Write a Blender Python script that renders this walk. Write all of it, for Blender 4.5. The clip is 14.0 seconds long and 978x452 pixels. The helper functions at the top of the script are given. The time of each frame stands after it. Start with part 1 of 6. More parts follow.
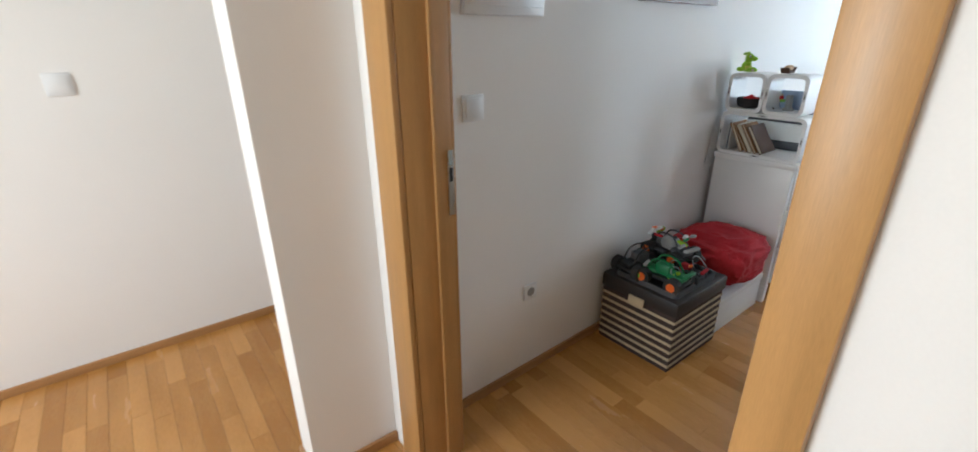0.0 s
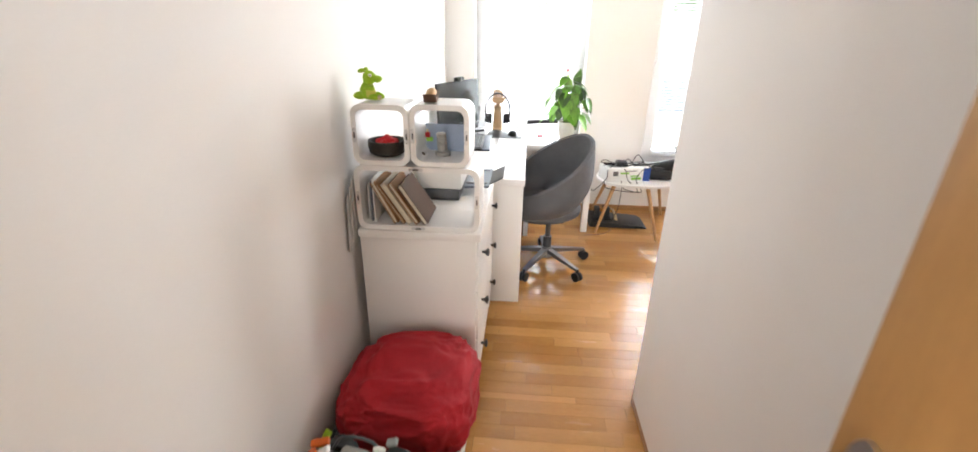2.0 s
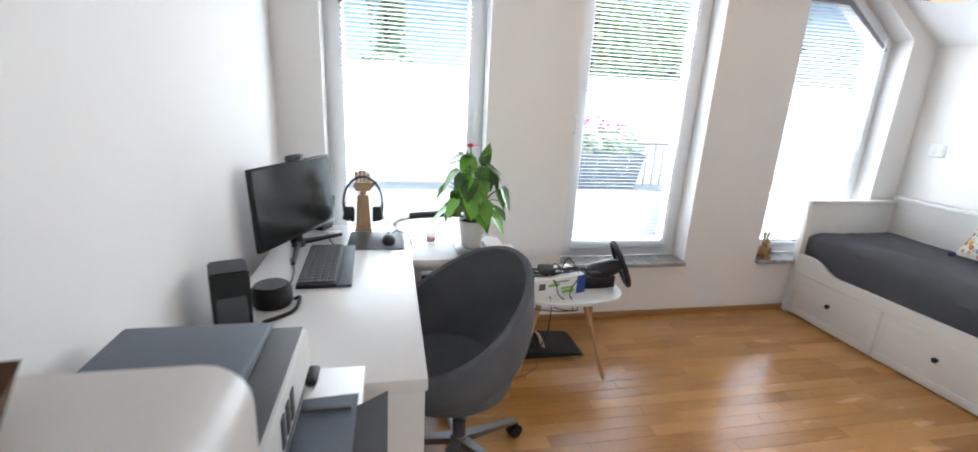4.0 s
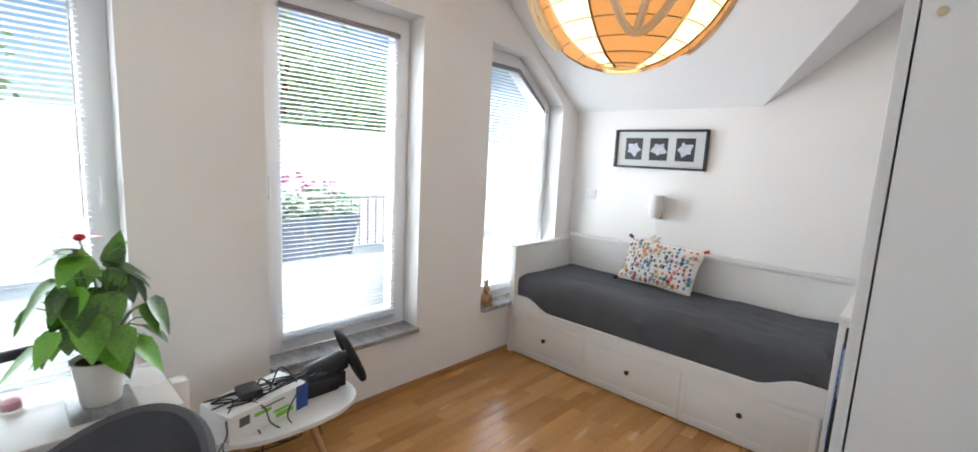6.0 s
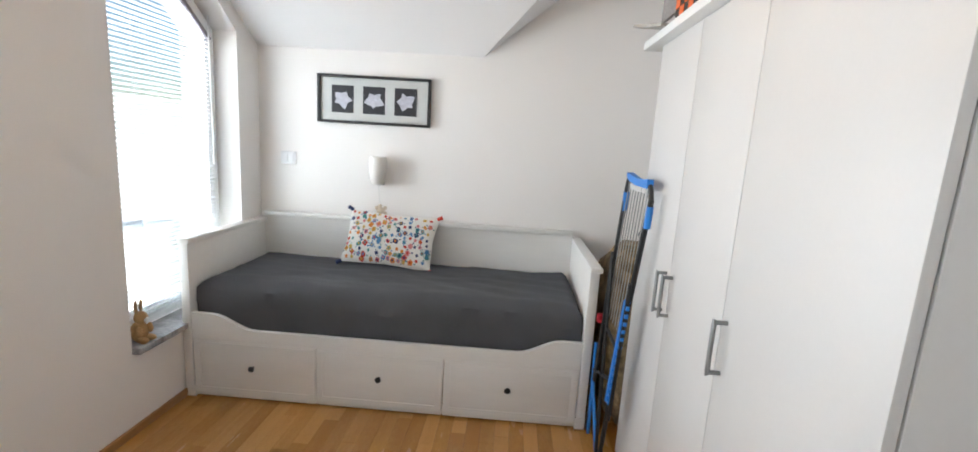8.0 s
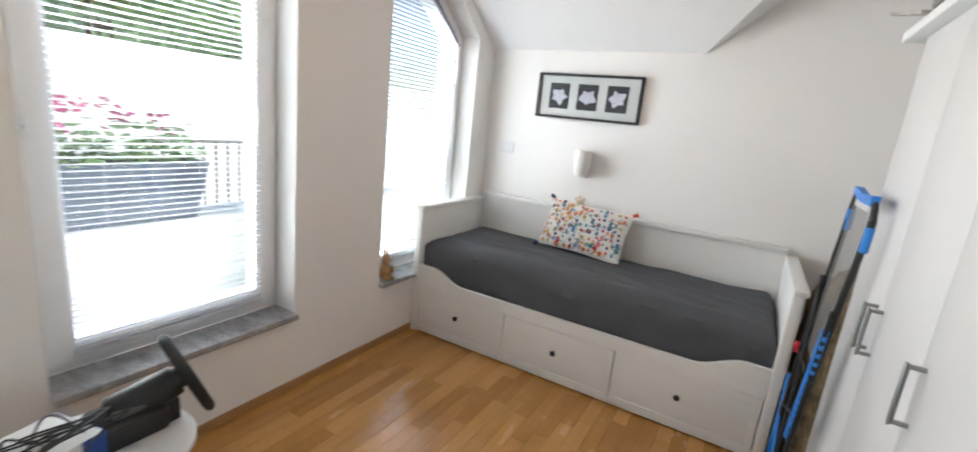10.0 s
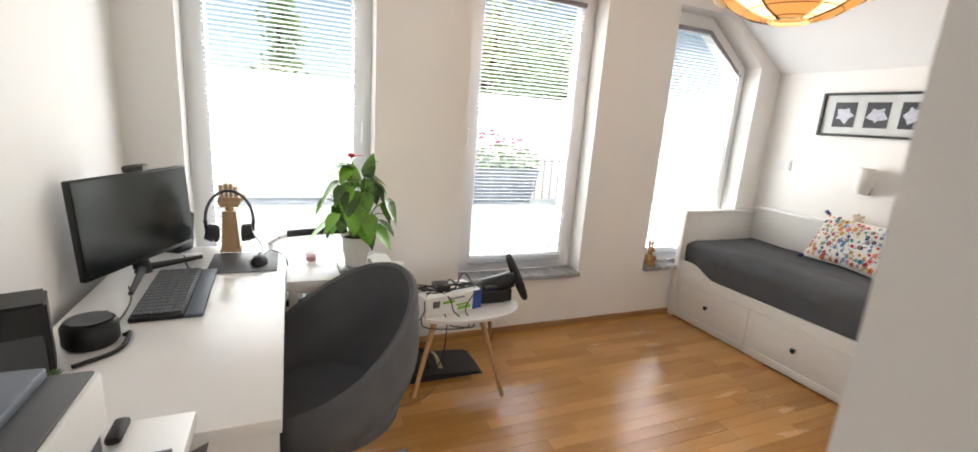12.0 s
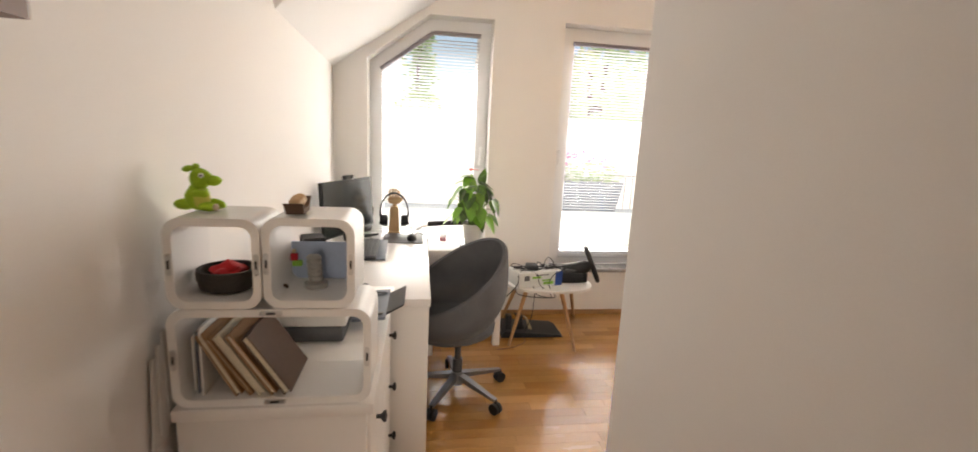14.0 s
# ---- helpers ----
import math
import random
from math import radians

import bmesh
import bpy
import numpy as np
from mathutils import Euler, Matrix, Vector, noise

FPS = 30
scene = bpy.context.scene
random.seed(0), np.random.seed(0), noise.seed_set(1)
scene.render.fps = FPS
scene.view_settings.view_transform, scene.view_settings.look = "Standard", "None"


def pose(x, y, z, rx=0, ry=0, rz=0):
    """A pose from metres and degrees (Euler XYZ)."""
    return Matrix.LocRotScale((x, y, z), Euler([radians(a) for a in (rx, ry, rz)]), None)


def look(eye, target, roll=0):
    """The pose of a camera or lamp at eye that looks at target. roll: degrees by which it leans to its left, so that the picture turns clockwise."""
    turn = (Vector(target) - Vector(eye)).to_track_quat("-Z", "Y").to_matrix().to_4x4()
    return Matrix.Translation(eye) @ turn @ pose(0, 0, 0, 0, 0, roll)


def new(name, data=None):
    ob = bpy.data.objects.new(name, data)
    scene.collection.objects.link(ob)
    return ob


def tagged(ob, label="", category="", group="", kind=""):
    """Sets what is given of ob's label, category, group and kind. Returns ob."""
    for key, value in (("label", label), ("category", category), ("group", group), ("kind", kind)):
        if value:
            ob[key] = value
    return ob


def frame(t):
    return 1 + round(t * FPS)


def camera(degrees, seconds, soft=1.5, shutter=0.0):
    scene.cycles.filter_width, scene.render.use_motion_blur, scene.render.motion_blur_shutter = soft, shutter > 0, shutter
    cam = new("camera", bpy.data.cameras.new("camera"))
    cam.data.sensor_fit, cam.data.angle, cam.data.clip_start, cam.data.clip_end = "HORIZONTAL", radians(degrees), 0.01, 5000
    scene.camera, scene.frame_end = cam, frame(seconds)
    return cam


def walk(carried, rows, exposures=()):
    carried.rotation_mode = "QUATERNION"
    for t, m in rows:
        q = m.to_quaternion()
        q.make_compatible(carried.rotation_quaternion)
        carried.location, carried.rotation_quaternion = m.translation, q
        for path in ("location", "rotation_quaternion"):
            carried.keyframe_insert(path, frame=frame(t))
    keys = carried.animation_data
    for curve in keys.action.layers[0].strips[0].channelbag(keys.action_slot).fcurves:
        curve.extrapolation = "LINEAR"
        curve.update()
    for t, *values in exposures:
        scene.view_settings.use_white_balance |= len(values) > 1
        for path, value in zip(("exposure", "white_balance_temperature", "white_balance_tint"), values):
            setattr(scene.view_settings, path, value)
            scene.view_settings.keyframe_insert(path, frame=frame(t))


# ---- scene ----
cam = camera(93.1, 14.0, soft=1.6, shutter=0.25)
PATH = [
    (0, (0.733, 0.634, 1.402), (1.879, 2.092, 0.653), -0.2),
    (0.3, (0.87, 0.744, 1.434), (2.124, 2.113, 0.69), -1.1),
    (0.5, (0.964, 0.867, 1.419), (2.356, 2.1, 0.683), -0.9),
    (1, (1.192, 1.138, 1.411), (2.927, 1.791, 0.661), 2.1),
    (1.5, (1.487, 1.302, 1.423), (3.322, 1.49, 0.65), 2.8),
    (2, (1.908, 1.328, 1.45), (3.747, 1.456, 0.674), 1.1),
    (2.2, (2.061, 1.344, 1.442), (3.903, 1.448, 0.67), 0.4),
    (4.3, (3.335, 1.394, 1.436), (5.172, 0.771, 0.946), 3.3),
    (4.5, (3.411, 1.376, 1.469), (5.179, 0.567, 0.998), 3.9),
    (5, (3.525, 1.375, 1.481), (5.11, 0.206, 1.132), 3.8),
    (5.5, (3.569, 1.331, 1.513), (4.961, -0.069, 1.195), 3.7),
    (6, (3.636, 1.179, 1.48), (4.99, -0.265, 1.19), 2.9),
    (6.5, (3.799, 1.029, 1.401), (4.915, -0.609, 1.135), 3.8),
    (7, (4.071, 0.891, 1.41), (4.703, -0.98, 1.094), 2.5),
    (7.2, (4.129, 0.829, 1.396), (4.594, -1.092, 1.094), 3.0),
    (9.3, (4.311, 0.627, 1.365), (4.272, -1.324, 0.931), 3.8),
    (9.5, (4.232, 0.642, 1.348), (4.475, -1.294, 0.909), 5.8),
    (10, (4.097, 0.799, 1.398), (5.039, -0.909, 0.955), 6.1),
    (10.5, (3.908, 1.012, 1.394), (5.26, -0.397, 0.962), 4.1),
    (11, (3.764, 1.162, 1.424), (5.432, 0.153, 0.974), 3.3),
    (11.5, (3.519, 1.263, 1.418), (5.329, 0.533, 0.98), 3.6),
    (12, (3.257, 1.276, 1.395), (5.044, 0.494, 0.952), 4.2),
    (12.5, (3.023, 1.298, 1.395), (4.866, 0.646, 0.972), 5.6),
    (13, (2.832, 1.374, 1.392), (4.701, 0.811, 0.959), 4.6),
    (13.5, (2.646, 1.384, 1.425), (4.526, 0.846, 1.003), 3.1),
    (14, (2.356, 1.36, 1.425), (4.297, 1.062, 1.044), 2.8),
]
EXPOSURES = [(0, 0.42, 5450, 3), (0.5, 0.68, 5100, -1), (1.0, 1.1, 5600, 4), (1.5, 1.15, 6300, 10), (2.2, 1.2, 6600, 12), (4.3, 0.1, 6000, 10), (7.2, 0.0, 6300, 10), (9.5, -0.05, 6350, 10), (11.5, 0.1, 6400, 10), (12.5, 0.2, 7500, 15), (14, 0.25, 7800, 17)]
walk(cam, [(t, look(eye, target, roll)) for t, eye, target, roll in PATH], EXPOSURES)

# ---- daylight ----
world = bpy.data.worlds.new("sky")
scene.world = world
world.use_nodes = True
wn = world.node_tree.nodes
sky = wn.new("ShaderNodeTexSky")
sky.sky_type, sky.sun_disc = "NISHITA", False
SUN_UP, SUN_ROUND = 52, 238
sky.sun_elevation, sky.sun_rotation = radians(SUN_UP), radians(SUN_ROUND)
wn["Background"].inputs[1].default_value = 0.15
world.node_tree.links.new(sky.outputs[0], wn["Background"].inputs[0])


def lamp(name, kind, m, energy, color, size=None):
    data = bpy.data.lights.new(name, kind)
    data.energy, data.color = energy, color
    if kind == "AREA":
        data.shape, data.size, data.size_y = "RECTANGLE", size[0], size[1]
    elif kind == "SUN":
        data.angle = radians(0.5)
    else:
        data.shadow_soft_size = size
    ob = new(name, data)
    ob.matrix_world = m
    return ob


sun_way = Vector((math.sin(radians(SUN_ROUND)) * math.cos(radians(SUN_UP)), math.cos(radians(SUN_ROUND)) * math.cos(radians(SUN_UP)), math.sin(radians(SUN_UP))))
lamp("sun", "SUN", look(sun_way * 30, (0, 0, 0)), 5.0, (1.0, 0.95, 0.88))
# sky light standing in the window openings
for wy, wz, ww, wh, watts in ((1.3, 1.2, 0.7, 1.5, 32), (-0.13, 1.28, 0.66, 1.6, 44), (-1.62, 1.2, 0.7, 1.5, 44)):
    lamp("window_daylight", "AREA", look((6.16, wy, wz), (4.0, wy, wz - 0.35)), watts, (0.93, 0.97, 1.0), (ww, wh))
# added fill that brightens hall and passage; no source is known there
lamp("hall_fill", "AREA", look((-1.36, 1.75, 1.5), (1.6, 1.15, 1.1)), 45, (1.0, 0.93, 0.83), (1.1, 1.3))
lamp("pendant_bulb", "POINT", pose(4.46, -0.33, 2.12), 19, (1.0, 0.78, 0.48), 0.05)


# ---- materials ----
def mat(name, color, rough=0.5, metal=0.0, vary=0.06, scale=8.0, bump=0.0, fine=120.0, stretch=(1, 1, 1), coat=0.0, island=False, rand=0.0, glow=None, trans=0.0, warm=None):
    m = bpy.data.materials.new(name)
    m.use_nodes = True
    n, l = m.node_tree.nodes, m.node_tree.links
    b = n["Principled BSDF"]
    b.inputs["Roughness"].default_value, b.inputs["Metallic"].default_value = rough, metal
    b.inputs["Coat Weight"].default_value = coat
    tc, mp = n.new("ShaderNodeTexCoord"), n.new("ShaderNodeMapping")
    mp.inputs["Scale"].default_value = stretch
    l.new(tc.outputs["Object"], mp.inputs["Vector"])
    big, small = n.new("ShaderNodeTexNoise"), n.new("ShaderNodeTexNoise")
    big.inputs["Scale"].default_value, small.inputs["Scale"].default_value = scale, fine
    big.inputs["Detail"].default_value, small.inputs["Detail"].default_value = 4, 3
    for t in (big, small):
        l.new(mp.outputs["Vector"], t.inputs["Vector"])
    mix = n.new("ShaderNodeMath")
    mix.operation = "MULTIPLY_ADD"
    mix.inputs[1].default_value = 0.6
    l.new(big.outputs["Fac"], mix.inputs[0])
    half = n.new("ShaderNodeMath")
    half.operation = "MULTIPLY"
    half.inputs[1].default_value = 0.4
    l.new(small.outputs["Fac"], half.inputs[0])
    l.new(half.outputs[0], mix.inputs[2])
    value = mix.outputs[0]
    if rand:
        info = n.new("ShaderNodeNewGeometry" if island else "ShaderNodeObjectInfo")
        add = n.new("ShaderNodeMath")
        add.operation = "MULTIPLY_ADD"
        add.inputs[1].default_value = rand
        l.new(info.outputs["Random Per Island" if island else "Random"], add.inputs[0])
        l.new(value, add.inputs[2])
        sub = n.new("ShaderNodeMath")
        sub.operation = "SUBTRACT"
        sub.inputs[1].default_value = rand / 2
        l.new(add.outputs[0], sub.inputs[0])
        value = sub.outputs[0]
    ramp = n.new("ShaderNodeValToRGB")
    dark = [max(0, c * (1 - 2.2 * vary)) for c in color]
    light = [min(1, c * (1 + 1.6 * vary)) for c in (warm or color)]
    ramp.color_ramp.elements[0].position, ramp.color_ramp.elements[1].position = 0.25, 0.75
    ramp.color_ramp.elements[0].color, ramp.color_ramp.elements[1].color = (*dark, 1), (*light, 1)
    l.new(value, ramp.inputs["Fac"])
    l.new(ramp.outputs["Color"], b.inputs["Base Color"])
    rr = n.new("ShaderNodeMapRange")
    rr.inputs["To Min"].default_value, rr.inputs["To Max"].default_value = max(0.02, rough - 0.07), min(1, rough + 0.07)
    l.new(big.outputs["Fac"], rr.inputs["Value"])
    l.new(rr.outputs[0], b.inputs["Roughness"])
    if bump:
        bp = n.new("ShaderNodeBump")
        bp.inputs["Strength"].default_value, bp.inputs["Distance"].default_value = bump, 0.004
        l.new(small.outputs["Fac"], bp.inputs["Height"])
        l.new(bp.outputs["Normal"], b.inputs["Normal"])
    if glow:
        b.inputs["Emission Color"].default_value, b.inputs["Emission Strength"].default_value = (*glow[0], 1), glow[1]
    b.inputs["Transmission Weight"].default_value = trans
    return m


def clear_glass(name, tint=(1, 1, 1), gloss=0.08):
    m = bpy.data.materials.new(name)
    m.use_nodes = True
    n, l = m.node_tree.nodes, m.node_tree.links
    a, g, x = n.new("ShaderNodeBsdfTransparent"), n.new("ShaderNodeBsdfGlossy"), n.new("ShaderNodeMixShader")
    a.inputs[0].default_value = (*tint, 1)
    g.inputs["Roughness"].default_value = 0.02
    x.inputs[0].default_value = gloss
    l.new(a.outputs[0], x.inputs[1])
    l.new(g.outputs[0], x.inputs[2])
    l.new(x.outputs[0], n["Material Output"].inputs["Surface"])
    return m


def thin_paper(name, color, through_color):
    """Paper or cloth that lets a lamp shine through."""
    m = bpy.data.materials.new(name)
    m.use_nodes = True
    n, l = m.node_tree.nodes, m.node_tree.links
    a, t, x, no = n.new("ShaderNodeBsdfDiffuse"), n.new("ShaderNodeBsdfTranslucent"), n.new("ShaderNodeMixShader"), n.new("ShaderNodeTexNoise")
    no.inputs["Scale"].default_value = 30
    r = n.new("ShaderNodeValToRGB")
    r.color_ramp.elements[0].color, r.color_ramp.elements[1].color = (*[c * 0.75 for c in through_color], 1), (*through_color, 1)
    l.new(no.outputs["Fac"], r.inputs["Fac"])
    l.new(r.outputs["Color"], t.inputs[0])
    a.inputs[0].default_value = (*color, 1)
    x.inputs[0].default_value = 0.6
    l.new(a.outputs[0], x.inputs[1])
    l.new(t.outputs[0], x.inputs[2])
    l.new(x.outputs[0], n["Material Output"].inputs["Surface"])
    return m


PAINT = mat("wall_paint", (0.86, 0.842, 0.82), 0.85, vary=0.015, scale=1.5, bump=0.035, fine=260)
CEIL = mat("ceiling_paint", (0.85, 0.845, 0.84), 0.9, vary=0.01, scale=1.5, bump=0.03, fine=240)
PLANK = mat("beech_parquet", (0.43, 0.195, 0.042), 0.25, vary=0.07, scale=3, fine=40, stretch=(5, 0.8, 1), rand=0.55, bump=0.03, coat=0.25, warm=(0.49, 0.25, 0.072))
PLANKS = mat("beech_parquet_rest", (0.43, 0.195, 0.042), 0.25, vary=0.07, scale=3, fine=40, stretch=(5, 0.8, 1), rand=0.55, island=True, bump=0.03, coat=0.25, warm=(0.49, 0.25, 0.072))
GAP = mat("joint_shadow", (0.16, 0.08, 0.03), 0.7)
SKIRT = mat("beech_skirting", (0.40, 0.21, 0.08), 0.4, vary=0.12, scale=4, fine=80, stretch=(1, 1, 8))
OAK = mat("door_beech_veneer", (0.47, 0.26, 0.09), 0.38, vary=0.10, scale=5, fine=90, stretch=(8, 8, 0.6), bump=0.04)
LACQ = mat("white_lacquer", (0.80, 0.79, 0.775), 0.35, vary=0.012, scale=3, bump=0.02)
BEDW = mat("white_stained_pine", (0.78, 0.77, 0.74), 0.42, vary=0.02, scale=4, bump=0.03, stretch=(1, 6, 6))
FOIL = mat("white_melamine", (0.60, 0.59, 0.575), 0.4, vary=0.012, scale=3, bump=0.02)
DESKT = mat("white_desk_laminate", (0.82, 0.81, 0.795), 0.25, vary=0.01, scale=3, coat=0.1)
PVC = mat("white_window_frame", (0.80, 0.81, 0.82), 0.3, vary=0.01)
STONE = mat("grey_marble_sill", (0.36, 0.36, 0.37), 0.2, vary=0.28, scale=9, fine=45, stretch=(1, 2.5, 1))
SLAT = thin_paper("blind_slat", (0.80, 0.81, 0.83), (0.80, 0.81, 0.83))
RAIL = mat("blind_rail_grey", (0.26, 0.24, 0.27), 0.45)
GLASS = clear_glass("window_pane", (0.97, 0.99, 0.98), 0.05)
FROST = mat("frosted_door_glass", (0.43, 0.49, 0.455), 0.45, vary=0.008, scale=0.6, coat=0.0)
STEEL = mat("brushed_steel", (0.62, 0.62, 0.62), 0.28, 1.0, vary=0.05)
HANDLE = mat("dull_grey_metal", (0.28, 0.28, 0.28), 0.4, 0.9)
SHEET = mat("charcoal_sheet", (0.082, 0.085, 0.094), 0.9, vary=0.10, scale=5, bump=0.35, fine=320)
FELT = mat("grey_felt", (0.115, 0.118, 0.128), 0.95, vary=0.12, scale=10, bump=0.5, fine=380)
BLACK = mat("black_plastic", (0.010, 0.010, 0.011), 0.5, vary=0.15)
SCREEN = mat("dark_screen", (0.008, 0.011, 0.011), 0.2, vary=0.05)
RUBBER = mat("black_rubber", (0.02, 0.02, 0.02), 0.75, vary=0.2, bump=0.2)
CHARC = mat("charcoal_plastic", (0.07, 0.072, 0.078), 0.5, vary=0.1)
SLATEB = mat("slate_blue_plastic", (0.10, 0.12, 0.16), 0.45, vary=0.08)
RED = mat("red_cloth", (0.42, 0.012, 0.022), 0.85, vary=0.18, scale=6, bump=0.3, fine=260)
POT = mat("white_ceramic", (0.80, 0.79, 0.76), 0.25, vary=0.02)
LEAF = mat("leaf", (0.075, 0.22, 0.022), 0.36, vary=0.3, scale=10, rand=0.5, warm=(0.13, 0.33, 0.03))
STEM = mat("stem", (0.12, 0.22, 0.05), 0.5)
FLOWER = mat("red_bloom", (0.7, 0.02, 0.03), 0.3)
SOIL = mat("soil", (0.05, 0.032, 0.02), 0.95, vary=0.3, bump=0.6, fine=160)
BIRCH = mat("pale_wood", (0.55, 0.36, 0.19), 0.5, vary=0.1, scale=8, stretch=(5, 5, 1))
WOODR = mat("warm_leg_wood", (0.50, 0.28, 0.12), 0.5, vary=0.12, scale=8, stretch=(5, 5, 1))
BLUE = mat("blue_plastic", (0.02, 0.20, 0.62), 0.45, vary=0.06)
NAVY = mat("dark_blue_print", (0.02, 0.07, 0.30), 0.5)
CARD = mat("printed_card", (0.74, 0.74, 0.72), 0.5, vary=0.03)
GREENP = mat("green_print", (0.22, 0.50, 0.05), 0.5)
INK = mat("grey_ink", (0.12, 0.12, 0.13), 0.6)
TAUPE = mat("brown_leather_lid", (0.022, 0.018, 0.017), 0.55, vary=0.15, bump=0.2)
STRIPE = mat("cream_stripe", (0.52, 0.42, 0.27), 0.8, vary=0.1, bump=0.3)
DSTRIPE = mat("dark_stripe", (0.045, 0.028, 0.024), 0.8, vary=0.15, bump=0.3)
ORANGE = mat("orange_plastic", (0.75, 0.14, 0.015), 0.4)
LIME = mat("lime_plush", (0.32, 0.52, 0.03), 0.95, vary=0.2, bump=0.6, fine=260)
GREENT = mat("green_plastic", (0.015, 0.17, 0.05), 0.4)
GREYT = mat("grey_plastic", (0.30, 0.30, 0.29), 0.5)
BOOKT = mat("tan_book_cover", (0.33, 0.175, 0.075), 0.85, vary=0.1)
BOOKD = mat("brown_book_cover", (0.11, 0.058, 0.034), 0.85, vary=0.12)
PAGES = mat("book_pages", (0.66, 0.60, 0.47), 0.8, vary=0.1, fine=300, stretch=(1, 1, 20))
BASKET = mat("dark_woven_bowl", (0.025, 0.020, 0.017), 0.7, vary=0.3, bump=0.8, fine=90)
FUR = mat("tan_plush", (0.42, 0.25, 0.11), 0.95, vary=0.25, bump=0.7, fine=220)
TWINE = mat("natural_twine", (0.42, 0.30, 0.15), 0.95, vary=0.35, bump=0.9, fine=70)
PRINT = mat("matt_photo_black", (0.025, 0.026, 0.034), 0.5, vary=0.2)
PETAL = mat("photo_petal_grey", (0.52, 0.53, 0.60), 0.5, vary=0.15, scale=40)
MOUNT = mat("picture_mount", (0.56, 0.58, 0.57), 0.6)
SHADE = mat("frosted_lamp_glass", (0.78, 0.76, 0.72), 0.35)
AMBER = thin_paper("amber_lantern_paper", (0.36, 0.24, 0.13), (0.30, 0.17, 0.075))
LIT = thin_paper("pale_lantern_paper", (0.85, 0.78, 0.62), (1.0, 0.88, 0.62))
CANE = mat("dark_cane", (0.10, 0.045, 0.015), 0.6, vary=0.2)
DIRT = mat("grey_photo_tray", (0.20, 0.22, 0.23), 0.45)
CAMO = mat("mottled_cloth", (0.22, 0.155, 0.08), 0.95, vary=0.45, scale=14, bump=0.4, fine=40)
TERR = mat("pale_terrace_tiles", (0.72, 0.70, 0.66), 0.7, vary=0.05, scale=2)
RENDERW = mat("outdoor_white_render", (0.80, 0.80, 0.78), 0.9, vary=0.04, bump=0.3)
FOLIAGE = thin_paper("outdoor_foliage", (0.30, 0.42, 0.23), (0.60, 0.78, 0.44))
PINK = mat("pink_bloom", (0.78, 0.15, 0.36), 0.6)
PLANTER = mat("slate_planter", (0.10, 0.115, 0.15), 0.6, vary=0.1)
LAWN = mat("lawn", (0.08, 0.15, 0.04), 0.95, vary=0.3, scale=3, bump=0.4)


# ---- building helpers ----
def thing(name, label, category, at=(0, 0, 0), group="", kind="", turn=0.0):
    ob = new(name)
    ob.empty_display_size = 0.05
    ob.matrix_basis = pose(*at, 0, 0, turn)
    return tagged(ob, label, category, group, kind)


def part(name, bm, material, parent=None, label=""):
    """One bmesh, modelled in world coordinates, as one mesh object under a thing or a part."""
    me = bpy.data.meshes.new(name)
    bmesh.ops.recalc_face_normals(bm, faces=bm.faces)
    bm.to_mesh(me)
    bm.free()
    me.materials.append(material)
    me.shade_smooth()
    me.set_sharp_from_angle(angle=radians(35))
    ob = new(name, me)
    if parent:
        ob.parent = parent
        if parent.data is None:
            ob.matrix_parent_inverse = parent.matrix_basis.inverted()
    if label:
        ob["label"] = label
    return ob


def solo(name, bm, material, label, category, kind="", group=""):
    return tagged(part(name, bm, material), label, category, group, kind)


def box(bm, x0, x1, y0, y1, z0, z1, bev=0.0, m=None, seg=2):
    r = bmesh.ops.create_cube(bm, size=1.0)
    bmesh.ops.scale(bm, vec=(x1 - x0, y1 - y0, z1 - z0), verts=r["verts"])
    bmesh.ops.translate(bm, vec=((x0 + x1) / 2, (y0 + y1) / 2, (z0 + z1) / 2), verts=r["verts"])
    if m:
        bmesh.ops.transform(bm, matrix=m, verts=r["verts"])
    if bev:
        bmesh.ops.bevel(bm, geom=list({e for v in r["verts"] for e in v.link_edges}), offset=bev, segments=seg, affect="EDGES", profile=0.5)
    return bm


def bx(*a, **k):
    return box(bmesh.new(), *a, **k)


def cyl(bm, p, q, r, r2=None, seg=14):
    p, q = Vector(p), Vector(q)
    m = Matrix.Translation((p + q) / 2) @ (q - p).to_track_quat("Z", "Y").to_matrix().to_4x4()
    bmesh.ops.create_cone(bm, cap_ends=True, segments=seg, radius1=r, radius2=r if r2 is None else r2, depth=(q - p).length, matrix=m)
    return bm


def cy(*a, **k):
    return cyl(bmesh.new(), *a, **k)


def ball(bm, c, r, seg=16, m=None):
    r = r if isinstance(r, tuple) else (r, r, r)
    bmesh.ops.create_uvsphere(bm, u_segments=seg, v_segments=max(6, seg // 2 + 2), radius=1, matrix=Matrix.Translation(c) @ (m or Matrix()) @ Matrix.Diagonal((*r, 1)))
    return bm


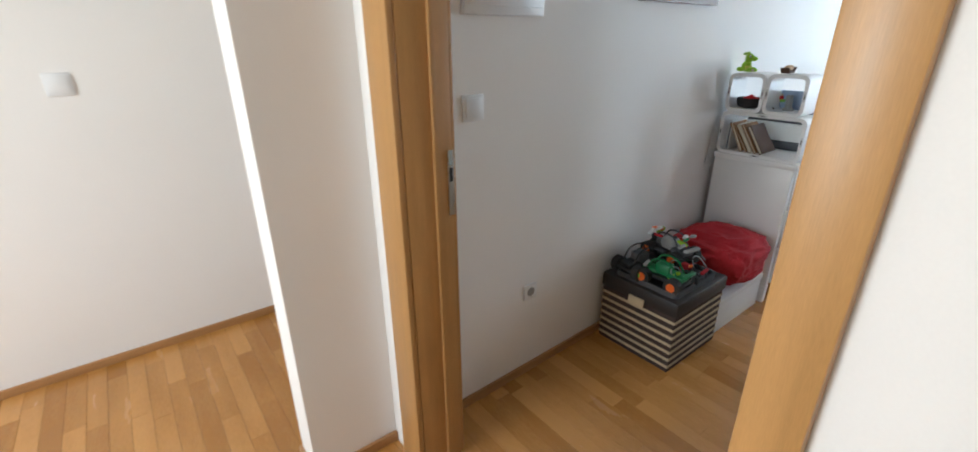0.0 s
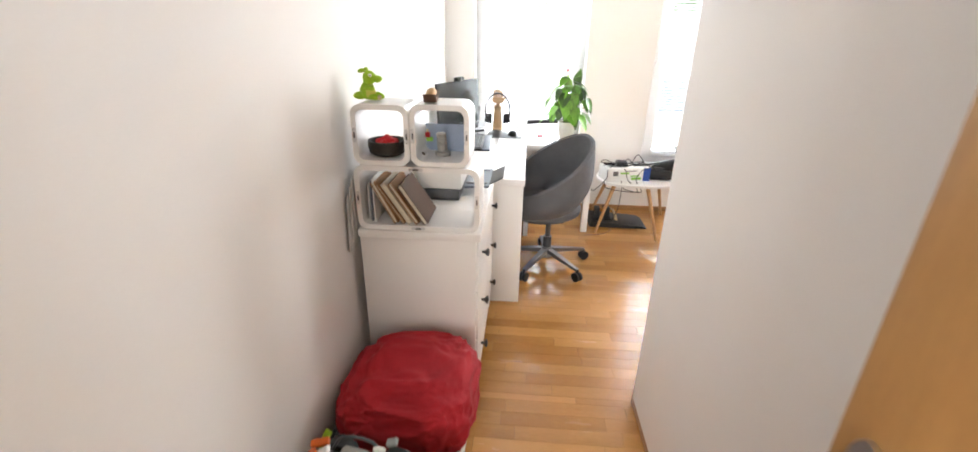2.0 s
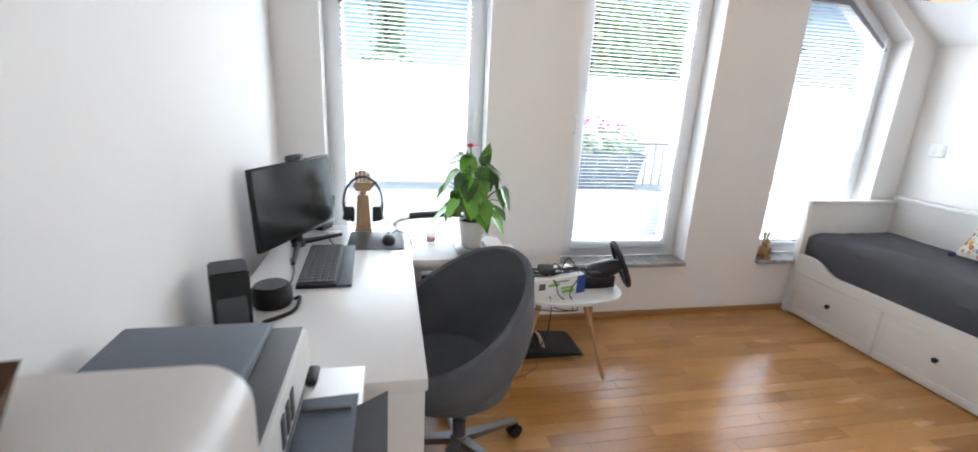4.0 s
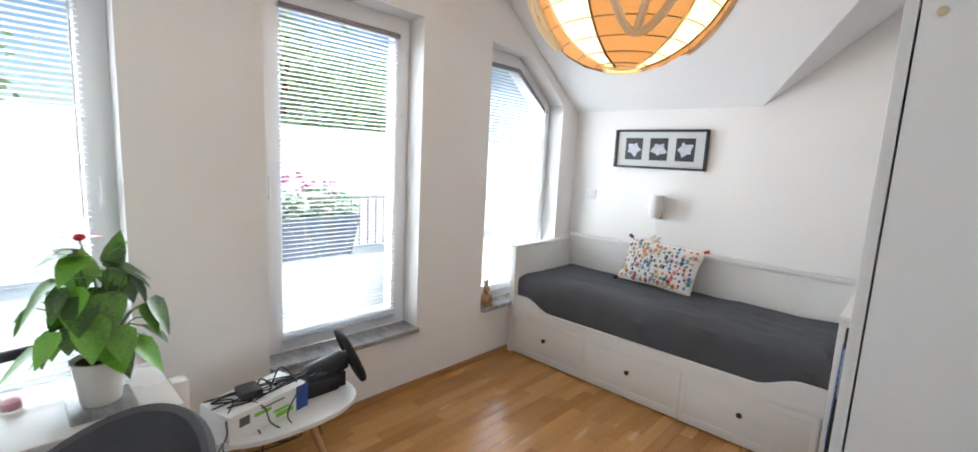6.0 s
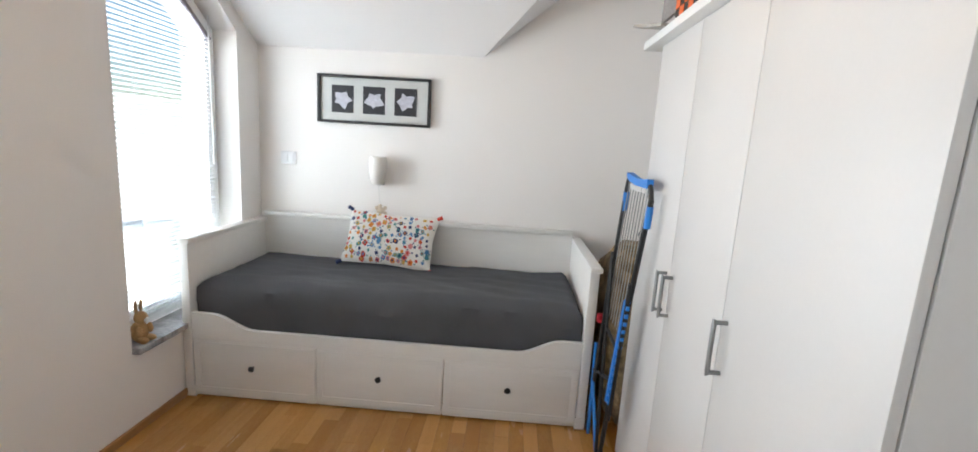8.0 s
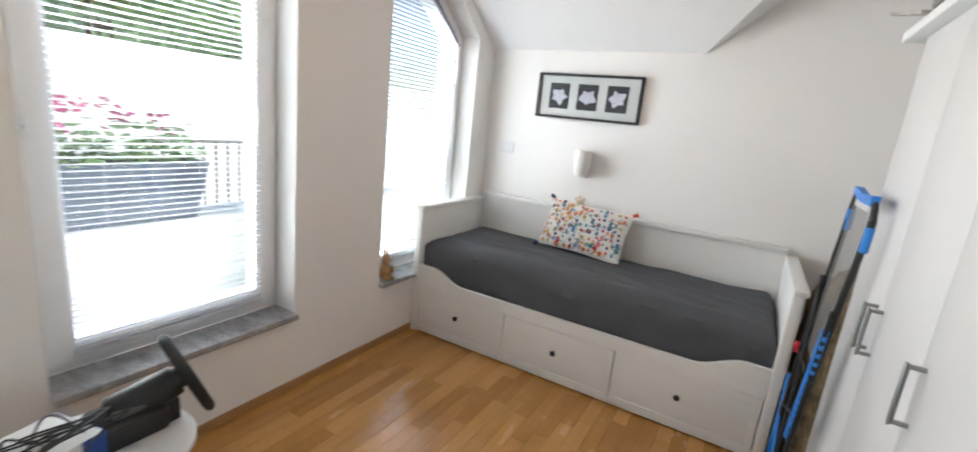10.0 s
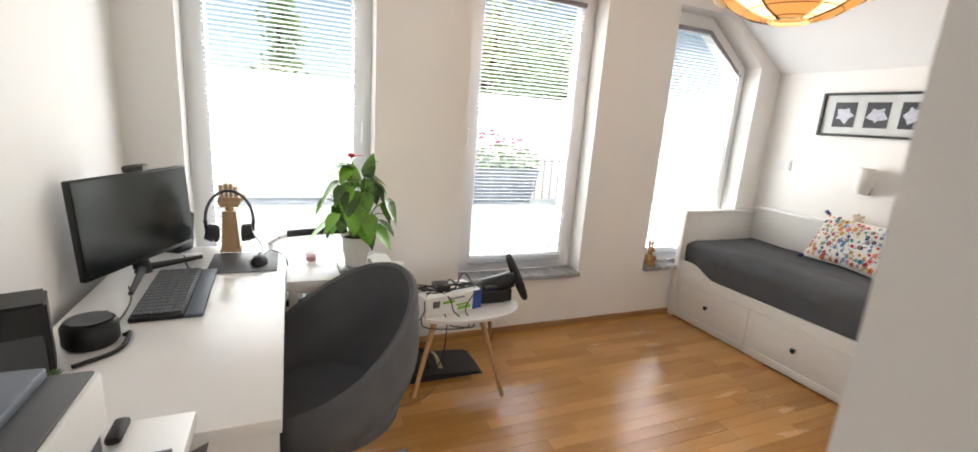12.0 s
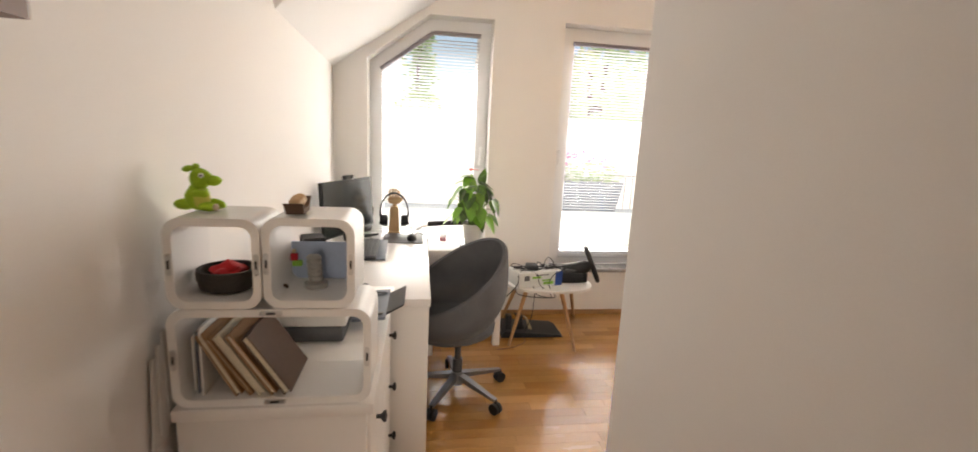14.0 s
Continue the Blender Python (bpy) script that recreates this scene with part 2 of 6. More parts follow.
def curve_points(pts, n=6):
    """A smooth line through the points."""
    p = [Vector(v) for v in pts]
    p = [p[0] * 2 - p[1]] + p + [p[-1] * 2 - p[-2]]
    out = []
    for a, b, c, d in zip(p, p[1:], p[2:], p[3:]):
        for k in range(n):
            t = k / n
            out.append(0.5 * (2 * b + (c - a) * t + (2 * a - 5 * b + 4 * c - d) * t * t + (3 * b - a - 3 * c + d) * t ** 3))
    return out + [p[-2]]


def tube(bm, pts, r, seg=8, n=6):
    line = curve_points(pts, n)
    rings, side = [], None
    for i, p in enumerate(line):
        way = (line[min(i + 1, len(line) - 1)] - line[max(i - 1, 0)]).normalized()
        side = way.orthogonal() if side is None else (side - way * side.dot(way))
        side = side.normalized()
        up = way.cross(side)
        rings.append([bm.verts.new(p + r * (math.cos(a) * side + math.sin(a) * up)) for a in (2 * math.pi * k / seg for k in range(seg))])
    for a, b in zip(rings, rings[1:]):
        for k in range(seg):
            bm.faces.new((a[k], a[(k + 1) % seg], b[(k + 1) % seg], b[k]))
    bm.faces.new(rings[0][::-1])
    bm.faces.new(rings[-1])
    return bm


def prism(bm, pts, place, thick):
    """A flat outline, put in space by place(u, v), and pulled out by the vector thick."""
    a = [bm.verts.new(place(u, v)) for u, v in pts]
    b = [bm.verts.new(Vector(place(u, v)) + Vector(thick)) for u, v in pts]
    bm.faces.new(a)
    bm.faces.new(b[::-1])
    for k in range(len(a)):
        j = (k + 1) % len(a)
        bm.faces.new((a[k], b[k], b[j], a[j]))
    return bm


def lathe(bm, profile, at, seg=28):
    """A turned shape from (radius, height) pairs."""
    rings = [[bm.verts.new((at[0] + r * math.cos(2 * math.pi * k / seg), at[1] + r * math.sin(2 * math.pi * k / seg), at[2] + z)) for k in range(seg)] for r, z in profile]
    for a, b in zip(rings, rings[1:]):
        for k in range(seg):
            bm.faces.new((a[k], a[(k + 1) % seg], b[(k + 1) % seg], b[k]))
    bm.faces.new(rings[0][::-1])
    bm.faces.new(rings[-1])
    return bm


def ring_frame(bm, outer, inner, place, thick):
    """A frame between two outlines of equally many points."""
    t = Vector(thick)
    rows = [[bm.verts.new(Vector(place(u, v)) + off) for u, v in line] for line, off in ((outer, t * 0), (inner, t * 0), (inner, t), (outer, t))]
    n = len(outer)
    for a, b in zip(rows, rows[1:] + rows[:1]):
        for k in range(n):
            j = (k + 1) % n
            bm.faces.new((a[k], a[j], b[j], b[k]))
    return bm


def rounded(u0, u1, v0, v1, r, n=5):
    out = []
    for cu, cv, a0 in ((u1 - r, v1 - r, 0), (u0 + r, v1 - r, 90), (u0 + r, v0 + r, 180), (u1 - r, v0 + r, 270)):
        out += [(cu + r * math.cos(radians(a0 + 90 * k / n)), cv + r * math.sin(radians(a0 + 90 * k / n))) for k in range(n + 1)]
    return out


def wobble(bm, amount, scale, seed=0.0):
    for v in bm.verts:
        v.co += amount * noise.noise_vector(v.co * scale + Vector((seed, seed * 2, 0)))
    return bm


# ---- the room ----
NORTH, SOUTH, WIN = 1.93, -2.25, 5.88
KNEE_N, KNEE_S, TOP = 1.89, 1.90, 2.75
SLOPE_N, SLOPE_S, SLOPE_W = 0.68, 0.66, 0.81
yn, ys = NORTH - (TOP - KNEE_N) / SLOPE_N, SOUTH + (TOP - KNEE_S) / SLOPE_S
xm = 4.48 - (TOP - 1.9) / SLOPE_W
OUT = 6.22


def wall(name, bm, label="plain white painted plaster wall"):
    return solo(name, bm, PAINT, label, "wall", "structure")


# window wall, pulled out of upright strips
place_win = lambda y, z: (WIN, y, z)
W1 = [(0.85, 0.37), (1.745, 0.37), (1.745, 1.93), (1.31, 2.25), (0.85, 2.25)]
W2 = [(-0.585, 0.37), (0.318, 0.37), (0.318, 2.27), (-0.585, 2.27)]
W3 = [(-2.03, 0.37), (-1.165, 0.37), (-1.165, 2.25), (-1.60, 2.25), (-2.03, 1.93)]
roof = lambda y: min(TOP, KNEE_N + SLOPE_N * (NORTH - y), KNEE_S + SLOPE_S * (y - SOUTH)) + 0.1
bm = bmesh.new()
thick = (OUT - WIN, 0, 0)
for a, b in ((1.745, 2.05), (0.318, 0.85), (-1.165, -0.585), (SOUTH - 0.1, -2.03)):
    cuts = [a] + [c for c in (ys, yn) if a < c < b] + [b]
    prism(bm, [(a, -0.05), (b, -0.05)] + [(c, roof(c)) for c in reversed(cuts)], place_win, thick)
for a, b in ((0.85, 1.745), (-0.585, 0.318), (-2.03, -1.165)):
    prism(bm, [(a, -0.05), (b, -0.05), (b, 0.37), (a, 0.37)], place_win, thick)
prism(bm, [(-0.585, 2.27), (0.318, 2.27), (0.318, roof(0.318)), (-0.585, roof(-0.585))], place_win, thick)
prism(bm, [(0.85, 2.25), (1.31, 2.25), (1.745, 1.93), (1.745, roof(1.745)), (0.85, roof(0.85))], place_win, thick)
prism(bm, [(-2.03, 1.93), (-1.60, 2.25), (-1.165, 2.25), (-1.165, roof(-1.165)), (-2.03, roof(-2.03))], place_win, thick)
wall("wall_east", bm, "white gable wall with three tall window openings")

bm = bmesh.new()
prism(bm, [(1.44, -0.05), (WIN, -0.05), (WIN, KNEE_N + 0.03), (4.45, KNEE_N + 0.03), (xm, TOP), (1.44, TOP)], lambda x, z: (x, 1.87 + 0.025 * (x - 1.44), z), (0, 0.16, 0))
wall("wall_north", bm, "white painted plaster wall along the passage")
bm = bmesh.new()
prism(bm, [(1.44, -0.05), (WIN, -0.05), (WIN, KNEE_S), (4.48, KNEE_S), (xm, TOP), (1.44, TOP)], lambda x, z: (x, SOUTH, z), (0, -0.12, 0))
wall("wall_south", bm, "white painted plaster wall behind the daybed")
wall("wall_passage", bx(1.44, 3.476, 0.06, 0.815, -0.05, TOP), "white wall block beside the passage, square outer corner")
wall("wall_back", bx(3.0, 3.1, SOUTH, 0.06, -0.05, TOP), "plain white wall behind the wardrobe")
# doorway wall and hall
bm = bx(1.28, 1.44, -1.6, 0.76, -0.05, TOP)
box(bm, 1.28, 1.44, 0.76, 1.80, 2.08, TOP)
box(bm, 1.28, 1.44, 1.80, 2.05, -0.05, TOP)
wall("wall_doorway", bm, "white wall with the room's doorway")
wall("wall_hall_stub", bx(0.98, 1.28, 1.90, 2.05, -0.05, TOP), "short white wall end beside the doorway")
wall("wall_hall_north", bx(-1.4, 2.2, 3.12, 3.24, -0.05, TOP), "white hall wall with a light switch")
wall("wall_hall_east", bx(2.08, 2.2, 2.05, 3.12, -0.05, TOP))
wall("wall_hall_south", bx(-1.4, 1.28, -1.72, -1.6, -0.05, TOP))
# unseen west wall, its opening invented to let the hall fill in
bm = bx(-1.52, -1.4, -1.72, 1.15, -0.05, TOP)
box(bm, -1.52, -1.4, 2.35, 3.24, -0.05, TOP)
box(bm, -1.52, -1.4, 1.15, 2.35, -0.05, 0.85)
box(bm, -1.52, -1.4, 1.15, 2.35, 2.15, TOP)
wall("wall_hall_west", bm, "white hall wall with an opening added for fill light")

bm = bmesh.new()
up = (0, 0, 0.1)
E_ = WIN + 0.05
for poly in ([(E_, SOUTH, KNEE_S), (4.48, SOUTH, KNEE_S), (xm, ys, TOP), (E_, ys, TOP)], [(4.48, SOUTH, KNEE_S), (xm, SOUTH, TOP), (xm, ys, TOP)],
             [(E_, NORTH + 0.08, KNEE_N - 0.0544), (4.49, NORTH + 0.08, KNEE_N - 0.0544), (xm, yn, TOP), (E_, yn, TOP)], [(4.49, NORTH + 0.08, KNEE_N - 0.0544), (xm, NORTH + 0.08, TOP), (xm, yn, TOP)],
             [(E_, ys, TOP), (xm, ys, TOP), (xm, yn, TOP), (E_, yn, TOP)], [(xm, SOUTH - 0.1, TOP), (xm, 3.2, TOP), (-1.5, 3.2, TOP), (-1.5, SOUTH - 0.1, TOP)]):
    a, b = [bm.verts.new(p) for p in poly], [bm.verts.new(Vector(p) + Vector(up)) for p in poly]
    bm.faces.new(a)
    bm.faces.new(b[::-1])
    for k in range(len(a)):
        bm.faces.new((a[k], b[k], b[(k + 1) % len(a)], a[(k + 1) % len(a)]))
solo("ceiling", bm, CEIL, "white sloping attic ceiling with a flat middle", "ceiling", "structure")
floor = solo("floor", bx(-1.5, 6.0, -2.3, 3.2, -0.12, -0.012), GAP, "honey-coloured beech strip parquet floor", "floor", "structure")


def skirting(x0, x1, y0, y1):
    solo("baseboard", bx(x0, x1, y0, y1, -0.01, 0.04, bev=0.004), SKIRT, "low beech baseboard along the wall", "baseboard", "structure")


bm = bmesh.new()
prism(bm, [(1.46, 1.857), (WIN - 0.014, 1.967), (WIN - 0.014, 1.979), (1.46, 1.869)], lambda x, y: (x, y, -0.01), (0, 0, 0.05))
solo("baseboard", bm, SKIRT, "low beech baseboard along the wall", "baseboard", "structure")
skirting(WIN - 0.014, WIN, SOUTH, NORTH)
skirting(1.46, 3.476, 0.801, 0.815)
skirting(3.476, 3.490, 0.06, 0.815)
skirting(3.1, WIN - 0.014, SOUTH, SOUTH + 0.014)
skirting(-1.4, 2.08, 3.106, 3.12)
skirting(0.98, 1.28, 1.886, 1.90)
skirting(0.966, 0.98, 1.886, 2.05)
skirting(1.266, 1.28, -1.6, 0.70)


# ---- windows and blinds ----
def shrink(pts, d):
    """An outline moved inward by d."""
    n, out = len(pts), []
    area = sum(pts[k][0] * pts[(k + 1) % n][1] - pts[(k + 1) % n][0] * pts[k][1] for k in range(n))
    s = 1 if area > 0 else -1
    for k in range(n):
        p, q, r = (Vector(pts[(k + j - 1) % n]) for j in range(3))
        a, b = (q - p).normalized(), (r - q).normalized()
        na, nb = Vector((-a.y, a.x)) * s, Vector((-b.y, b.x)) * s
        m = (na + nb).normalized()
        out.append(tuple(q + m * d / m.dot(na)))
    return out


def span(pts, z):
    """The left and right end of an outline at height z."""
    ys_ = []
    for (a, za), (b, zb) in zip(pts, pts[1:] + pts[:1]):
        if (za - z) * (zb - z) <= 0 and za != zb:
            ys_.append(a + (b - a) * (z - za) / (zb - za))
    return min(ys_), max(ys_)


def make_window(name, outline, bottom, handle_y, sash_edge=0.10):
    pts = [(y, z + (0.03 if z < 0.5 else 0)) for y, z in outline]
    w = thing(name, "white plastic window in a deep plastered reveal", "window", (6.0, pts[0][0], 0.4), kind="structure")
    inner = shrink(pts, 0.045)
    part("window_frame", ring_frame(bmesh.new(), pts, inner, lambda y, z: (6.02, y, z), (0.1, 0, 0)), PVC, w)
    sash_out, sash_in = shrink(pts, 0.035), shrink(pts, sash_edge)
    sash = part("sash", ring_frame(bmesh.new(), sash_out, sash_in, lambda y, z: (6.0, y, z), (0.07, 0, 0)), PVC, w)
    pane = part("pane", prism(bmesh.new(), shrink(pts, sash_edge - 0.005), lambda y, z: (6.05, y, z), (0.006, 0, 0)), GLASS, w)
    pane.visible_shadow = False
    bm = bx(5.988, 6.0, handle_y - 0.013, handle_y + 0.013, 1.20, 1.27, bev=0.004)
    cyl(bm, (5.99, handle_y, 1.235), (5.95, handle_y, 1.235), 0.008)
    box(bm, 5.945, 5.958, handle_y - 0.01, handle_y + 0.01, 1.225, 1.34, bev=0.004)
    part("handle", bm, PVC, w)
    a, b = min(p[0] for p in pts), max(p[0] for p in pts)
    part("window_sill", bx(WIN - 0.035, 6.02, a, b, 0.37, 0.40, bev=0.004), STONE, w, "grey veined marble sill")
    # blind in front of the pane
    vb = thing("venetian_blind", "white slatted blind, lowered, with open slats", "blind", (5.985, a, bottom), group="window blinds")
    clear = shrink(pts, sash_edge - 0.015)
    top_pts = [p for p in clear if p[1] > 1.7]
    bm = bmesh.new()
    for p, q in zip(clear, clear[1:] + clear[:1]):
        if p[1] > 1.7 and q[1] > 1.7:
            tube(bm, [(5.982, p[0], p[1] - 0.018), (5.982, q[0], q[1] - 0.018)], 0.016, seg=6, n=1)
    part("headrail", bm, RAIL, vb, "grey head rail")
    z = bottom + 0.03
    k = 0
    while z < 2.11:
        lo, hi = span(clear, z + 0.02)
        if hi - lo > 0.06:
            bm = bmesh.new()
            verts = [[bm.verts.new((5.983 + dx, y, z + dz)) for dx, dz in ((-0.0115, 0.0025), (0, 0.0036), (0.0115, -0.0015))] for y in (lo + 0.004, hi - 0.004)]
            for i in range(2):
                bm.faces.new((verts[0][i], verts[0][i + 1], verts[1][i + 1], verts[1][i]))
            bmesh.ops.solidify(bm, geom=bm.faces[:], thickness=0.0006)
            part("slat", bm, SLAT, vb)
        z += 0.0225
        k += 1
    lo, hi = span(clear, bottom + 0.06)
    part("bottom_rail", bx(5.972, 5.995, lo + 0.003, hi - 0.003, bottom, bottom + 0.016, bev=0.004), SLAT, vb)
    for y in (lo + 0.12, hi - 0.12):
        part("ladder_cord", cy((5.970, y, bottom), (5.970, y, 1.85), 0.0009, seg=6), SLAT, vb)
    y = lo + 0.03
    part("wand", cy((5.962, y, 1.98), (5.955, y, 1.18), 0.004, seg=8), PVC, vb)
    return w


make_window("window_1", W1, 0.47, 0.90)
make_window("window_2", W2, 0.46, 0.275, 0.118)
make_window("window_3", W3, 0.46, -1.215, 0.112)


# ---- doorway and door ----
fr = thing("door_frame", "beech-veneered door frame with a steel strike plate", "door frame", (1.36, 1.28, 0), kind="structure")
for y0, y1, c0, c1 in ((1.69, 1.80, 1.69, 1.815), (0.76, 0.80, 0.725, 0.80)):
    part("jamb", bx(1.285, 1.435, y0, y1, 0, 2.04, bev=0.003), OAK, fr)
    part("casing", bx(1.264, 1.284, c0, c1, 0, 2.12, bev=0.004), OAK, fr)
    part("casing", bx(1.438, 1.452, c0 + 0.01 if y0 > 1 else c0, c1, 0, 2.12, bev=0.004), OAK, fr)
part("head", bx(1.285, 1.435, 0.76, 1.80, 2.04, 2.08), OAK, fr)
part("head_casing", bx(1.264, 1.284, 0.725, 1.845, 2.04, 2.12, bev=0.004), OAK, fr)
part("stop_moulding", bx(1.37, 1.385, 1.678, 1.69, 0, 2.04, bev=0.003), OAK, fr)
part("strike_plate", bx(1.417, 1.437, 1.686, 1.6895, 0.93, 1.12, bev=0.0015), STEEL, fr)
part("latch_hole", bx(1.421, 1.431, 1.6850, 1.6875, 1.03, 1.07), BLACK, fr)

DOOR = pose(1.447, 0.805, 0, 0, 0, 7.5)
dr = thing("door_1", "beech-framed door with frosted glass, standing open against the wall", "door", (1.445, 0.815, 0.01), kind="structure")


def on_door(bm):
    bmesh.ops.transform(bm, matrix=DOOR, verts=bm.verts)
    return bm


for u0, u1, v0, v1 in ((0, 0.13, 0.01, 2.03), (0.715, 0.895, 0.01, 2.03), (0.13, 0.715, 0.01, 0.22), (0.13, 0.715, 1.90, 2.03)):
    part("stile" if v1 - v0 > 1 else "rail", on_door(bx(u0, u1, 0, 0.04, v0, v1, bev=0.003)), OAK, dr)
for u0, u1, v0, v1 in ((0.705, 0.717, 0.215, 1.905), (0.128, 0.140, 0.215, 1.905)):
    part("glazing_bead", on_door(bx(u0, u1, 0.008, 0.034, v0, v1, bev=0.003)), OAK, dr)
glass = part("glass_panel", on_door(bx(0.12, 0.725, 0.014, 0.022, 0.21, 1.91)), FROST, dr, "pale green frosted glass")
lever = part("door_handle", on_door(tube(bmesh.new(), [(0.85, 0.04, 1.04), (0.85, 0.085, 1.04), (0.835, 0.097, 1.04), (0.79, 0.099, 1.04), (0.725, 0.098, 1.039)], 0.010, seg=12)), STEEL, dr, "brushed steel lever handle")
for v in (1.04, 0.937):
    bm = bmesh.new()
    prism(bm, [(0.85 + 0.018 * math.cos(a), v + 0.032 * math.sin(a)) for a in (2 * math.pi * k / 20 for k in range(20))], lambda u, w: (u, 0.0405, w), (0, 0.008, 0))
    part("escutcheon", on_door(bm), STEEL, dr)
part("keyhole", on_door(bx(0.847, 0.853, 0.047, 0.050, 0.924, 0.947)), BLACK, dr)
# paper signs: coloured squares and bars
for u, v, tilt, s, sheet in ((0.445, 1.376, 1, 0.60, False), (0.465, 1.210, -1, 0.74, False), (0.435, 1.343, 1, 0.6, True)):
    M = DOOR @ Matrix.Translation((u, 0.0225, v)) @ Matrix.Rotation(radians(-tilt), 4, "Y")
    sg = thing("paper_sign", "white paper sign with four coloured squares, taped to the glass" if not sheet else "white paper sheet taped to the glass", "sign", (M.translation.x, M.translation.y, M.translation.z), group="signs on the door")

    def flat(u0, u1, v0, v1, lift):
        bm = bx(u0, u1, lift, lift + 0.0008, v0, v1)
        bmesh.ops.transform(bm, matrix=M, verts=bm.verts)
        return bm

    if sheet:
        part("paper", flat(-0.105, 0.105, -0.078, 0.078, 0), CARD, sg)
        part("print_bar", flat(-0.01, 0.035, -0.052, -0.036, 0.0016), STRIPE, sg)
        continue
    part("paper", flat(-0.13 * s, 0.12 * s, -0.045 * s, 0.045 * s, 0.0022), CARD, sg)
    for i, (du, dv, c) in enumerate(((1, 1, ORANGE), (0, 1, GREENP), (1, 0, BLUE), (0, 0, mat("yellow_print", (0.85, 0.50, 0.02), 0.5)))):
        part("square", flat((0.062 + 0.026 * du) * s, (0.086 + 0.026 * du) * s, (-0.026 + 0.026 * dv) * s, (-0.002 + 0.026 * dv) * s, 0.0036), c, sg)
    for i in range(9):
        h = 0.021 if i in (0, 6) else 0.012
        part("letter_bar", flat((0.040 - 0.017 * i) * s, (0.051 - 0.017 * i) * s, -0.014 * s, (-0.014 + h) * s, 0.0036), INK, sg)


# ---- daybed ----
def make_daybed():
    x0, x1, y0, y1 = 3.81, 5.875, -2.235, -1.475
    bed = thing("daybed", "white wooden daybed with three drawers and a wavy front rail", "bed", ((x0 + x1) / 2, -1.85, 0))
    for a, b in ((x0, x0 + 0.045), (x1 - 0.045, x1)):
        part("end_panel", bx(a, b, y0, y1, 0.06, 0.815, bev=0.003), BEDW, bed)
        part("top_rail", bx(a - 0.012, b + 0.002, y0, y1 + 0.008, 0.815, 0.84, bev=0.004), BEDW, bed)
    part("back_panel", bx(x0 + 0.045, x1 - 0.045, y0, y0 + 0.03, 0.15, 0.857), BEDW, bed)
    part("back_rail", bx(x0 + 0.047, x1 - 0.047, y0, y0 + 0.055, 0.857, 0.882, bev=0.004), BEDW, bed)
    # wavy front rail: high at both ends, dipping in between
    lo, hi, n = x0 + 0.046, x1 - 0.046, 60
    pts = [(hi, 0.315), (lo, 0.315)]
    for k in range(n + 1):
        x = lo + (hi - lo) * k / n
        d = min(x - lo, hi - x)
        s = min(1, max(0, (d - 0.10) / 0.22))
        pts.append((x, 0.455 - 0.075 * (s * s * (3 - 2 * s))))
    part("front_rail", prism(bmesh.new(), pts[::-1], lambda x, z: (x, y1 - 0.028, z), (0, 0.024, 0)), BEDW, bed)
    part("plinth", bx(x0 + 0.046, x1 - 0.046, y1 - 0.05, y1 - 0.02, 0.012, 0.04), BEDW, bed)
    part("inner_shelf", bx(x0 + 0.046, x1 - 0.046, y0 + 0.032, y1 - 0.032, 0.30, 0.33), BEDW, bed)
    for a in (x0, x1 - 0.05):
        part("foot", bx(a, a + 0.05, y1 - 0.08, y1, 0, 0.06), BEDW, bed)
        part("foot", bx(a, a + 0.05, y0, y0 + 0.08, 0, 0.06), BEDW, bed)
    w = (x1 - x0 - 0.10) / 3
    for k, kx in enumerate((4.208, 4.861, 5.515)):
        a, b = max(kx - w / 2 + 0.003, x0 + 0.048) if k else x0 + 0.048, min(kx + w / 2 - 0.003, x1 - 0.048)
        dr_ = part("drawer", bx(a, b, y1 - 0.03, y1 - 0.006, 0.008, 0.312, bev=0.003), BEDW, bed)
        part("panel_edge", ring_frame(bmesh.new(), [(a + 0.008, 0.03), (b - 0.008, 0.03), (b - 0.008, 0.304), (a + 0.008, 0.304)], [(a + 0.035, 0.058), (b - 0.035, 0.058), (b - 0.035, 0.276), (a + 0.035, 0.276)], lambda x, z: (x, y1 - 0.0065, z), (0, 0.005, 0)), BEDW, dr_)
        bm = lathe(bmesh.new(), [(0.006, 0), (0.006, 0.012), (0.014, 0.018), (0.016, 0.024), (0.011, 0.03), (0.002, 0.031)], (0, 0, 0), 16)
        bmesh.ops.transform(bm, matrix=pose(kx, y1 - 0.006, 0.184, -90), verts=bm.verts)
        part("knob", bm, BLACK, dr_, "small black round knob")


make_daybed()

